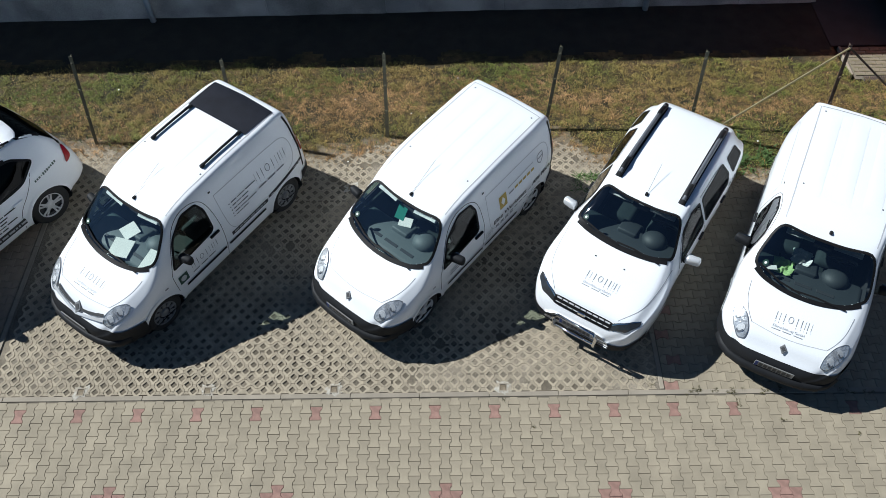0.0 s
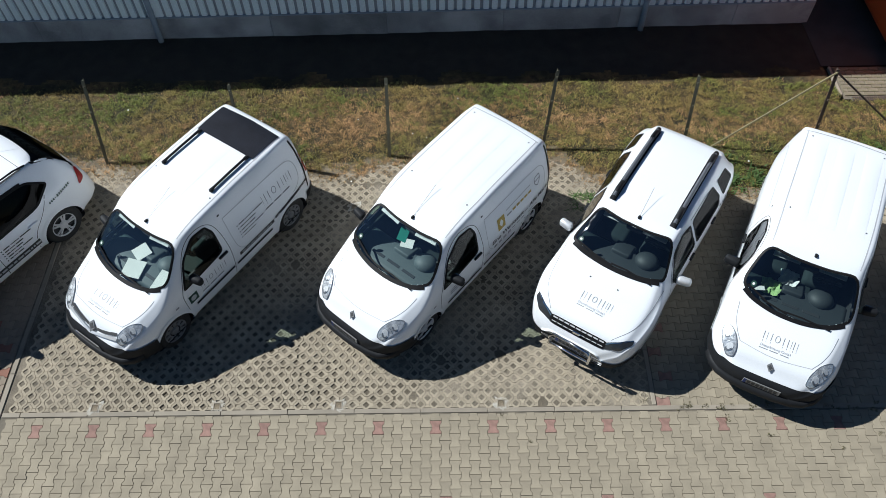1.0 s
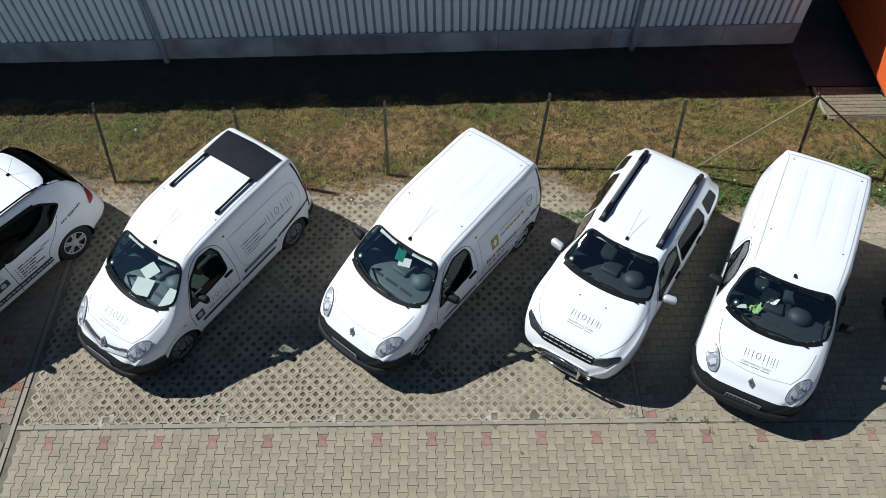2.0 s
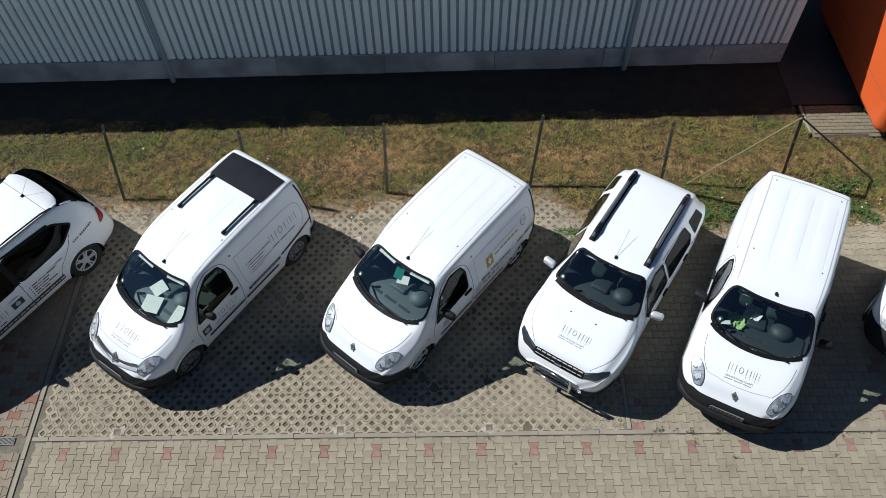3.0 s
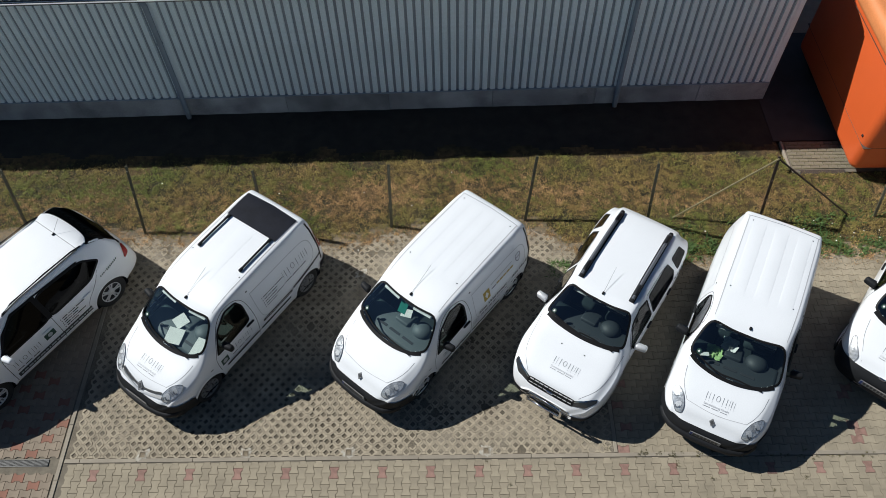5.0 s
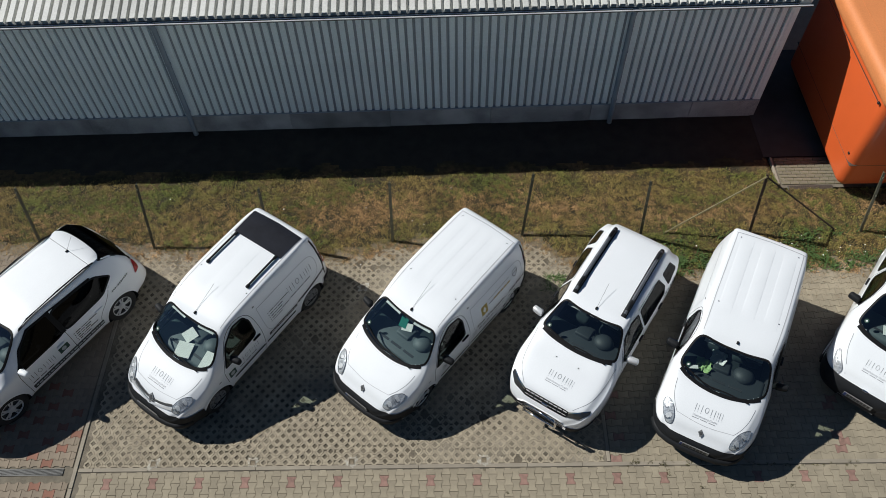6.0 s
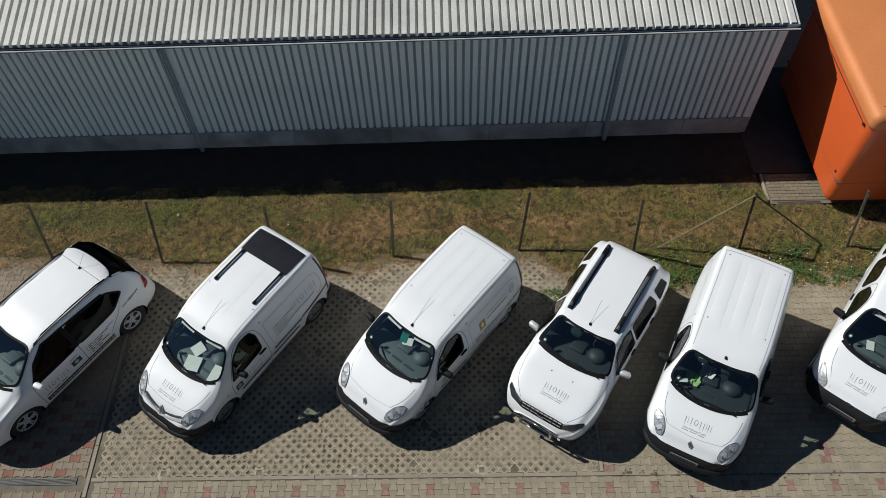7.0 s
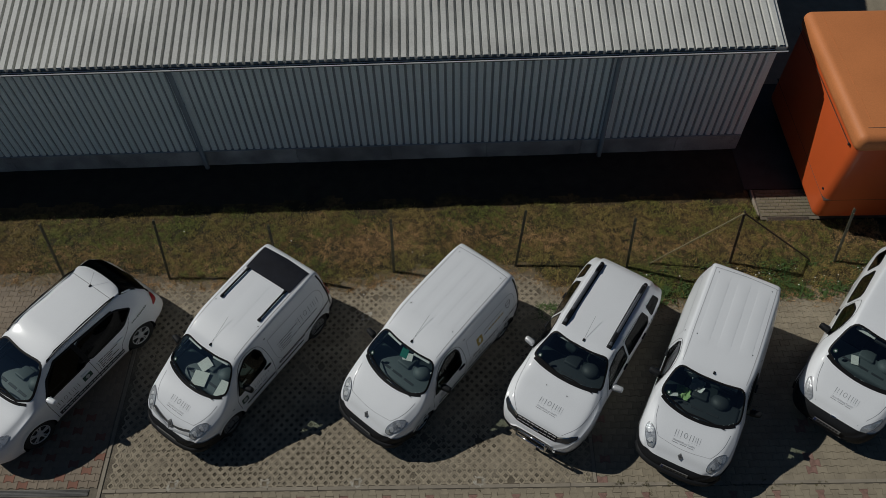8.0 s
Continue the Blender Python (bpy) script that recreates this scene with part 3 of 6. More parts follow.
def wheel(thing, x, y, r, width, style, label):
    """A tyre with its rim; the outer face points away from the car's middle."""
    s = 1 if y > 0 else -1
    hub = tagged(new("wheel"), label)
    hub.parent, hub.matrix_basis = thing, pose(x, y, r)
    bm = bmesh.new()
    w = width / 2
    lathe(bm, [(r * 0.62, -w * 0.9), (r * 0.8, -w), (r * 0.94, -w * 0.92), (r, -w * 0.7), (r, w * 0.7), (r * 0.94, w * 0.92), (r * 0.8, w), (r * 0.62, w * 0.9)], (0, 0, 0), 32)
    part("tyre", bm, RUBBER, hub, smooth=True)
    bm = bmesh.new()
    o = s * w * 0.75
    rings = lathe(bm, [(r * 0.66, o + s * 0.02), (r * 0.62, o + s * 0.012), (r * 0.58, o - s * 0.02), (r * 0.2, o - s * 0.035), (r * 0.02, o - s * 0.035)], (0, 0, 0), 32)
    bm.faces.new(rings[-1])
    part("rim", bm, TRIM, hub, smooth=True)
    bm = bmesh.new()
    spokes = {"alloy": 5, "cap": 7, "steel": 10}[style]
    for k in range(spokes):
        rot = Matrix.Rotation(2 * math.pi * k / spokes, 4, "Y")
        if style == "alloy":
            for sp in (-0.16, 0.16):
                box(bm, 0.04, r * 0.62, o - 0.012, o + s * 0.012 + 0.012, -0.016, 0.016, m=rot @ Matrix.Rotation(sp, 4, "Y"))
        elif style == "cap":
            box(bm, 0.03, r * 0.62, o - 0.01, o + 0.012, -0.033, 0.033, bevel=0.008, m=rot)
        else:
            box(bm, r * 0.3, r * 0.6, o - 0.01, o + 0.008, -0.03, 0.03, bevel=0.008, m=rot)
    lathe(bm, [(r * 0.67, o + s * 0.016), (r * 0.60, o + s * 0.018), (r * 0.58, o)], (0, 0, 0), 32)
    rings = lathe(bm, [(r * 0.24, o - s * 0.01), (r * 0.2, o + s * 0.015), (0.01, o + s * 0.02)], (0, 0, 0), 18)
    bm.faces.new(rings[-1])
    part("wheel_trim", bm, RIM if style != "steel" else STEELRIM, hub)
    return hub


def mirror(thing, x, y, z, mat, label=""):
    s = 1 if y > 0 else -1
    bm = bmesh.new()
    box(bm, -0.055, 0.055, -0.11, 0.11, -0.068, 0.068, bevel=0.042, seg=3)
    bmesh.ops.transform(bm, matrix=pose(x, y, z, 0, 0, -12 * s), verts=bm.verts)
    head = part("wing_mirror", bm, mat, thing, label, smooth=True)
    part("mirror_foot", tube_bm([(x - 0.02, y - s * 0.22, z - 0.10), (x, y - s * 0.05, z - 0.06)], 0.035, 8), PLASTIC, head, smooth=True)
    part("mirror_glass", box_bm(x + 0.05, x + 0.058, y - 0.08, y + 0.08, z - 0.05, z + 0.05, bevel=0.003), CHROME, head)


def cabin(thing, s):
    """Seats, dashboard and steering wheel behind the panes, on a dark tub."""
    x0, back, w, b = s["cabin"]
    bm = bmesh.new()
    box(bm, x0 - 0.25, back, -w, w, 0.3, 0.36)
    box(bm, x0 - 0.25, back, -w, -w + 0.03, 0.3, b - 0.02)
    box(bm, x0 - 0.25, back, w - 0.03, w, 0.3, b - 0.02)
    if s.get("bulkhead"):
        box(bm, back - 0.04, back, -w + 0.02, w - 0.02, 0.3, s["bulkhead"])
    part("cabin_lining", bm, TRIM, thing, "dark grey cabin lining")
    bm = bmesh.new()
    box(bm, x0 - 0.12, x0 + 0.42, -w + 0.02, w - 0.02, b - 0.34, b - 0.05, bevel=0.07, seg=3)
    dome = bmesh.ops.create_uvsphere(bm, u_segments=24, v_segments=12, radius=1.0)["verts"]
    bmesh.ops.transform(bm, matrix=pose(x0 + 0.36, -0.36, b - 0.07, 0, 12, 0) @ Matrix.Diagonal((0.18, 0.19, 0.13, 1)), verts=dome)
    box(bm, -0.13, 0.15, -0.15, 0.15, -0.10, 0.05, bevel=0.03, seg=3, m=pose(x0 + 0.36, 0.04, b - 0.07, 0, 16, 0))
    box(bm, x0 + 0.30, x0 + 0.56, -0.14, 0.14, b - 0.5, b - 0.08, bevel=0.05, seg=2)
    part("dashboard", bm, s.get("dash", DASH), thing, "grey plastic dashboard", smooth=True)
    for k in range(3):
        part("air_vent", box_bm(x0 + 0.02, x0 + 0.07, -0.4 + 0.3 * k, -0.16 + 0.3 * k, b - 0.053, b - 0.043, bevel=0.004), TRIM, thing)
    bm = bmesh.new()
    ring = [(0.19 * math.cos(a), 0.19 * math.sin(a)) for a in np.linspace(0, 2 * math.pi, 25)]
    tube(bm, [(0, p, q) for p, q in ring], 0.018, 8)
    box(bm, -0.02, 0.03, -0.07, 0.07, -0.06, 0.05, bevel=0.02, seg=2)
    for a in (0, 180, 270):
        box(bm, -0.01, 0.012, 0.05, 0.185, -0.018, 0.018, m=Matrix.Rotation(radians(a), 4, "X"))
    bmesh.ops.transform(bm, matrix=pose(x0 + 0.66, -0.37, b + 0.02, 0, -28, 0), verts=bm.verts)
    part("steering_wheel", bm, TRIM, thing, "black steering wheel", smooth=True)
    for y in s.get("seats", (-0.37, 0.37)):
        for sx in s.get("rows", (x0 + 0.85,)):
            bm = bmesh.new()
            box(bm, sx, sx + 0.5, y - 0.25, y + 0.25, 0.5, 0.68, bevel=0.07, seg=3)
            box(bm, -0.07, 0.07, y - 0.25, y + 0.25, 0, 0.62, bevel=0.065, seg=3, m=pose(sx + 0.5, 0, 0.62, 0, 16, 0))
            seat = part("seat", bm, SEAT, thing, "dark grey cloth seat", smooth=True)
            part("headrest", box_bm(sx + 0.60, sx + 0.72, y - 0.13, y + 0.13, 1.27, 1.45, bevel=0.05, seg=3), SEAT, seat, smooth=True)


def screen_bits(sh, thing, x_top, x_low, half, visor=True):
    """Sun visors behind the top of the windscreen, the inner mirror and a round sticker."""
    for y in (-0.32, 0.32):
        p = sh.lay(x_top + 0.02, y, "top", 0)
        bm = box_bm(-0.09, 0.09, -0.19, 0.19, -0.01, 0.01, bevel=0.008)
        bmesh.ops.transform(bm, matrix=pose(p.x + 0.10, y, p.z - 0.10, 0, -22, 0), verts=bm.verts)
        part("sun_visor", bm, VISOR, thing, "pale grey sun visor")
    p = sh.lay(x_top - 0.03, 0, "top", 0)
    part("inner_mirror", box_bm(p.x + 0.05, p.x + 0.09, -0.12, 0.12, p.z - 0.16, p.z - 0.09, bevel=0.015, seg=2), TRIM, thing)
    a = np.linspace(0, 2 * math.pi, 13)[:-1]
    sh.patch("sticker", np.stack([x_low + 0.035 * np.cos(a), half + 0.04 * np.sin(a)], 1), "top", SIGNGREEN, thing, 0.007, 0.2, "round green sticker")
    sh.patch("sticker", np.stack([x_low + 0.015 * np.cos(a), half + 0.018 * np.sin(a)], 1), "top", PAPER, thing, 0.0085, 0.2)


def number_plate(sh, thing, x, z, tilt=0):
    plate = part("number_plate", box_bm(x - 0.012, x, -0.26, 0.26, z - 0.055, z + 0.055, bevel=0.004), PLATE, thing, "white number plate, greyed for the shade it lies in")
    for k in range(7):
        y = 0.2 - 0.062 * k
        part("plate_bar", box_bm(x - 0.015, x - 0.0122, y - 0.045, y, z - 0.035, z + 0.035), INKDARK, plate)
    part("plate_band", box_bm(x - 0.015, x - 0.0122, 0.215, 0.255, z - 0.05, z + 0.05), material("blue_band", (0.01, 0.03, 0.14), 0.5) if "blue_band" not in bpy.data.materials else bpy.data.materials["blue_band"], plate)


VISOR = material("pale_grey_visor_cloth", (0.66, 0.67, 0.66), 0.85)

VAN_SHAPE = dict(
    length=4.21, crown=0.055, kind="van",
    top=[(0, 0.50), (0.03, 0.58), (0.09, 0.645), (0.15, 0.70), (0.24, 0.815), (0.5, 0.955), (0.82, 1.06), (0.93, 1.11), (1.26, 1.38), (1.56, 1.62), (1.72, 1.70),
         (2.2, 1.785), (3.0, 1.815), (3.75, 1.815), (3.98, 1.79), (4.07, 1.71), (4.15, 1.2), (4.21, 0.6)],
    wide=[(0, 0.30), (0.04, 0.50), (0.12, 0.665), (0.3, 0.80), (0.65, 0.885), (1.2, 0.885), (3.3, 0.885), (3.9, 0.86), (4.1, 0.82), (4.21, 0.75)],
    belt_wide=[(0, 0.28), (0.06, 0.52), (0.2, 0.69), (0.5, 0.81), (1.0, 0.85), (1.6, 0.855), (3.4, 0.855), (3.95, 0.835), (4.1, 0.80), (4.21, 0.73)],
    roof_wide=[(0, 0.30), (0.08, 0.50), (0.3, 0.66), (0.6, 0.75), (1.0, 0.80), (1.3, 0.735), (1.6, 0.675), (2.2, 0.70), (3.6, 0.70), (3.95, 0.68), (4.1, 0.67), (4.21, 0.6)],
    belt=[(0, 0.46), (0.1, 0.6), (0.3, 0.72), (0.6, 0.84), (1.0, 0.97), (1.5, 1.06), (2.5, 1.10), (4.21, 1.08)],
    low=[(0, 0.37), (0.15, 0.29), (0.4, 0.23), (1.0, 0.2), (3.6, 0.22), (4.21, 0.3)],
    wheels=(0.875, 3.572, 0.742, 0.315, 0.19), cabin=(1.12, 2.35, 0.77, 1.04), bulkhead=1.6)
SUV_SHAPE = dict(
    length=4.315, crown=0.06, kind="suv",
    top=[(0, 0.60), (0.04, 0.70), (0.10, 0.80), (0.17, 0.91), (0.3, 0.98), (0.6, 1.05), (0.95, 1.10), (1.07, 1.14), (1.37, 1.33), (1.74, 1.53), (1.92, 1.575),
         (2.5, 1.60), (3.3, 1.58), (3.72, 1.53), (3.92, 1.42), (4.12, 1.12), (4.24, 0.95), (4.315, 0.6)],
    wide=[(0, 0.50), (0.05, 0.64), (0.15, 0.75), (0.35, 0.84), (0.8, 0.905), (1.3, 0.88), (2.6, 0.89), (3.3, 0.90), (3.8, 0.875), (4.1, 0.79), (4.24, 0.69), (4.315, 0.58)],
    belt_wide=[(0, 0.48), (0.1, 0.68), (0.3, 0.81), (0.7, 0.87), (1.2, 0.85), (2.0, 0.85), (3.4, 0.87), (3.8, 0.84), (4.1, 0.74), (4.24, 0.65), (4.315, 0.54)],
    roof_wide=[(0, 0.42), (0.1, 0.62), (0.3, 0.74), (0.8, 0.80), (1.1, 0.77), (1.4, 0.70), (1.75, 0.62), (2.3, 0.635), (3.3, 0.625), (3.75, 0.60), (4.0, 0.575), (4.18, 0.54), (4.315, 0.46)],
    belt=[(0, 0.55), (0.1, 0.75), (0.4, 0.88), (1.0, 0.97), (2.0, 1.02), (3.0, 1.06), (4.0, 1.1), (4.315, 1.0)],
    low=[(0, 0.34), (0.4, 0.28), (1.0, 0.26), (3.6, 0.28), (4.315, 0.38)],
    wheels=(0.822, 3.495, 0.755, 0.345, 0.21), cabin=(1.28, 3.7, 0.76, 1.02), rows=(2.0, 2.85))
HATCH_SHAPE = dict(
    length=4.50, crown=0.05, kind="hatch",
    top=[(0, 0.56), (0.04, 0.70), (0.12, 0.80), (0.3, 0.90), (0.7, 1.01), (0.98, 1.08), (1.12, 1.14), (1.6, 1.45), (1.92, 1.61), (2.45, 1.68),
         (3.2, 1.67), (3.65, 1.645), (3.98, 1.59), (4.20, 1.36), (4.36, 1.12), (4.46, 0.82), (4.50, 0.55)],
    wide=[(0, 0.46), (0.05, 0.61), (0.15, 0.73), (0.4, 0.85), (0.8, 0.90), (1.4, 0.905), (3.3, 0.91), (3.8, 0.90), (4.2, 0.85), (4.42, 0.74), (4.50, 0.6)],
    belt_wide=[(0, 0.38), (0.1, 0.6), (0.3, 0.76), (0.8, 0.86), (1.4, 0.87), (3.3, 0.875), (3.8, 0.865), (4.2, 0.82), (4.42, 0.70), (4.50, 0.55)],
    roof_wide=[(0, 0.3), (0.1, 0.5), (0.4, 0.68), (0.9, 0.77), (1.12, 0.76), (1.6, 0.69), (1.92, 0.64), (2.6, 0.66), (3.4, 0.65), (3.9, 0.66), (4.2, 0.71), (4.50, 0.5)],
    belt=[(0, 0.45), (0.1, 0.62), (0.4, 0.76), (1.0, 0.97), (2.0, 1.04), (3.0, 1.08), (3.9, 1.12), (4.50, 0.9)],
    low=[(0, 0.28), (0.4, 0.24), (1.0, 0.23), (3.6, 0.25), (4.50, 0.36)],
    wheels=(0.93, 3.62, 0.745, 0.345, 0.21), cabin=(1.24, 3.75, 0.77, 1.02), rows=(2.0, 2.9))
TALL_SHAPE = dict(
    VAN_SHAPE, length=4.36,
    top=[(0, 0.52), (0.03, 0.62), (0.09, 0.70), (0.15, 0.75), (0.25, 0.86), (0.5, 0.99), (0.76, 1.07), (0.88, 1.12), (1.26, 1.38), (1.67, 1.62), (1.85, 1.70),
         (2.3, 1.78), (3.0, 1.80), (3.85, 1.80), (4.1, 1.77), (4.2, 1.70), (4.30, 1.2), (4.36, 0.6)],
    wide=[(0, 0.34), (0.04, 0.52), (0.12, 0.66), (0.3, 0.775), (0.65, 0.85), (1.2, 0.88), (3.4, 0.885), (4.0, 0.87), (4.25, 0.84), (4.36, 0.78)],
    belt_wide=[(0, 0.32), (0.06, 0.52), (0.2, 0.66), (0.5, 0.775), (1.0, 0.83), (1.6, 0.845), (3.5, 0.85), (4.05, 0.83), (4.25, 0.80), (4.36, 0.74)],
    roof_wide=[(0, 0.28), (0.08, 0.48), (0.3, 0.64), (0.6, 0.73), (1.0, 0.76), (1.35, 0.70), (1.68, 0.64), (2.3, 0.66), (3.7, 0.66), (4.1, 0.64), (4.25, 0.63), (4.36, 0.56)],
    wheels=(0.87, 3.68, 0.76, 0.315, 0.19), cabin=(1.2, 3.7, 0.76, 1.06), bulkhead=0, rows=(1.98, 2.85))


def both(f):
    for side, s in (("left", -1), ("right", 1)):
        f(side, s)


def car_base(name, label, spec, at, wheel_style, wheel_label):
    thing = tagged(new(name), label, "car" if spec["kind"] != "van" else "van", "parked vehicles")
    thing.matrix_basis = at
    sh = Shell(spec)
    xf, xr, wy, r, ww = spec["wheels"]
    for x in (xf, xr):
        sh.wheel_opening(x, r, r + 0.055)
        for s in (-1, 1):
            wheel(thing, x, s * wy, r, ww, wheel_style, wheel_label)
            bm = bmesh.new()
            rings = lathe(bm, [(r + 0.06, s * 0.84), (r + 0.06, s * 0.45), (0.1, s * 0.44)], (x, 0, r), 28)
            for v in bm.verts:
                v.co.z = max(v.co.z, 0.22)
            part("wheel_arch", bm, PLASTIC, thing)
            side = "left" if s < 0 else "right"
            a = np.linspace(radians(-12), radians(192), 26)
            lip = 0.05 if spec["kind"] != "suv" else 0.07
            outer = [(x + (r + 0.05 + lip) * math.cos(q), r + (r + 0.05 + lip) * math.sin(q)) for q in a]
            inner = [(x + (r + 0.04) * math.cos(q), r + (r + 0.04) * math.sin(q)) for q in a]
            verts = [sh.lay(*p, side, 0.012) for p in outer] + [sh.lay(*p, side, 0.012) for p in inner]
            n = len(outer)
            piece("arch_lip", mesh_from("arch_lip", verts, [(k, k + 1, n + k + 1, n + k) for k in range(n - 1)], True), PAINT, thing)
    part("underbody", box_bm(0.3, spec["length"] - 0.3, -0.62, 0.62, 0.2, 0.32), PLASTIC, thing)
    cabin(thing, spec)
    return thing, sh


def brand_bars(sh, thing, x, way, run, size, centre=0.0, count=6, rules=2, mat=None):
    """A lettered company mark stood in for by plain thin bars, with a paler broken row and fine rules below it."""
    mat = mat or INK
    w = size * 0.62

    def bar(x0, x1, a0, a1, m):
        q = [(x0, a0), (x0, a1), (x1, a1), (x1, a0)]
        if way != "top":
            q = [(b, c) for c, b in q]
        sh.patch("mark_bar", np.array(q), way, m, thing, 0.005, 0.3)

    for k in range(count):
        a = centre + run * (k - (count - 1) / 2) * w
        bars = ((-0.30, 0.045), (0.24, 0.09)) if k in (0, 4, 5) else ((-0.04, 0.09),)
        if k == 2:
            ang = np.linspace(0, 2 * math.pi, 25)[:-1]
            q = np.stack([x + size * 0.36 * np.cos(ang), a + w * 0.40 * np.sin(ang)], 1)
            q = q if way == "top" else q[:, ::-1]
            sh.ring("mark_ring", q, inset(q, size * 0.05), way, mat, thing, 0.005)
            continue
        for at, t in bars:
            bar(x - size * 0.4, x + size * 0.4, a + w * at, a + w * (at + t), mat)
            bar(x - size * 0.66, x - size * 0.50, a + w * at, a + w * (at + t * 0.7), INKPALE)
    for k in range(rules):
        c = x - size * (0.98 + 0.30 * k)
        if k == 0 and way == "top":
            lettering(sh, thing, "Dienstleistung GmbH", size * 0.36, (c - size * 0.12, centre + w * 2.9), way, INKPALE)
            continue
        for q in range(3 + k):
            line = [(c, centre + run * w * (-2.9 + 1.75 * q)), (c, centre + run * w * (-1.5 + 1.75 * q))]
            if line[1][1] * run > (centre + run * w * 3.2) * run:
                continue
            if way != "top":
                line = [(b, a) for a, b in line]
            sh.strip("mark_rule", line, size * (0.13 if k == 0 else 0.07), way, mat, thing, 0.005)


def lettering(sh, thing, words, size, at, way, mat, bold=0.0):
    """Flat letters laid on the skin, from a starting point; on the bonnet they face the front."""
    cu = bpy.data.curves.new("letters", "FONT")
    cu.body, cu.size, cu.offset = words, size, bold
    ob = bpy.data.objects.new("letters", cu)
    me = bpy.data.meshes.new_from_object(ob)
    bpy.data.objects.remove(ob)
    for v in me.vertices:
        v.co = sh.lay(at[0] + v.co.y, at[1] - v.co.x, way, 0.006) if way == "top" else sh.lay(at[0] + v.co.x, at[1] + v.co.y, way, 0.006)
    me.materials.clear()
    return piece("lettering", me, mat, thing)


def panel_van(label, at, extras):
    thing, sh = car_base("panel_van", label, dict(VAN_SHAPE, dash=extras.get("dash", DASH)), at, extras.get("wheels", "cap"), "black tyre on a bare steel wheel" if extras.get("wheels") == "steel" else "black tyre on a silver wheel trim")
    sh.window("windscreen", [(1.12, 0.785), (0.96, 0.57), (0.885, 0.25), (0.87, 0.0), (0.885, -0.25), (0.96, -0.57), (1.12, -0.785), (1.60, -0.645), (1.545, -0.25), (1.54, 0.0), (1.545, 0.25), (1.60, 0.645)],
              "top", thing, label="curved greenish windscreen", band=0.032, share=0.35)

    def sides(side, s):
        sh.window("side_window", [(1.25, 0.965), (1.55, 0.985), (2.12, 1.03), (2.14, 1.44), (2.06, 1.61), (1.80, 1.605), (1.48, 1.36)], side, thing, DOORGLASS, 0.034, 0.22)
        door = [(1.22, 0.45), (1.2, 0.85), (1.23, 0.97), (1.50, 1.42), (1.76, 1.645), (2.08, 1.66), (2.22, 1.45), (2.24, 0.8), (2.2, 0.32)]
        sh.strip("door_gap", door, 0.009, side, GAP, thing, 0.003)
        # pressed outline of the load bay side, its crease shading drawn as flat grey strips
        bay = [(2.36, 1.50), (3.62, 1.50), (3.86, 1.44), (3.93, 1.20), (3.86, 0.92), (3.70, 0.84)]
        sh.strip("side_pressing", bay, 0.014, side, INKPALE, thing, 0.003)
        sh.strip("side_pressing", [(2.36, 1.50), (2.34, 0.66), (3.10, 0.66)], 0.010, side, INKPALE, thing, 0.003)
        sh.strip("rub_strip", [(1.36, 0.53), (2.19, 0.53)], 0.05, side, PLASTIC, thing, 0.012)
        sh.strip("rub_strip", [(2.26, 0.53), (3.08, 0.53)], 0.05, side, PLASTIC, thing, 0.012)
        sh.strip("side_marker", [(1.02, 0.80), (1.08, 0.80)], 0.03, side, INK, thing, 0.008)
        h = sh.lay(2.08, 0.98, side, 0.02)
        part("door_handle", box_bm(h.x - 0.09, h.x + 0.09, h.y - 0.018, h.y + 0.018, h.z - 0.02, h.z + 0.02, bevel=0.012, seg=2), PLASTIC, thing, "black door handle")
        y = s * 0.98
        mirror(thing, 1.47, y, 1.13, PLASTIC, "black wing mirror")
        lamp = rounded([(0.17, s * 0.50), (0.27, s * 0.50), (0.42, s * 0.575), (0.53, s * 0.685), (0.555, s * 0.745), (0.45, s * 0.768), (0.29, s * 0.70), (0.18, s * 0.60)], 0.35)
        light = sh.patch("headlight", lamp, "top", LAMP, thing, 0.012, 0.05, "clear almond-shaped headlight")
        sh.ring("headlight_seal", lamp, inset(lamp, 0.007), "top", INKMID, light, 0.015)
        ang = np.linspace(0, 2 * math.pi, 19)[:-1]
        for q, rr in (((0.262, s * 0.597), 0.050), ((0.40, s * 0.672), 0.044)):
            disc = np.stack([q[0] + rr * 0.9 * np.cos(ang), q[1] + rr * np.sin(ang)], 1)
            bowl = sh.patch("reflector", disc, "top", RIM, light, 0.016, 0.05)
            # dark arc of film painted for the shade inside the bowl
            arc = [(q[0] + rr * 0.72 * math.cos(a), q[1] + s * rr * 0.8 * math.sin(a)) for a in np.linspace(1.7, 4.2, 7)]
            sh.strip("reflector_shade", arc, 0.016, "top", INKMID, bowl, 0.02, step=0.02)
        sh.strip("lamp_divider", [(0.345, s * 0.565), (0.335, s * 0.64), (0.32, s * 0.69)], 0.010, "top", INK, light, 0.019, step=0.03)
        sh.patch("lamp_cover", inset(lamp, 0.004), "top", LAMPGLASS, light, 0.034, 0.05, "clear lamp cover", shadow=False)
        sh.strip("hood_gap", [(0.36, s * 0.50), (0.47, s * 0.585), (0.66, s * 0.665), (0.88, s * 0.69)], 0.007, "top", INK, thing, 0.003)
        # roof ditch
        sh.strip("roof_seam", [(1.66, s * 0.60), (2.4, s * 0.615), (3.9, s * 0.61)], 0.014, "top", INKPALE, thing, 0.003)
        sh.strip("rear_seal", [(3.985, 1.70), (4.025, 1.50), (4.05, 1.10), (4.06, 0.62)], 0.034, side, FRIT, thing, 0.006, "black seal of the rear door")
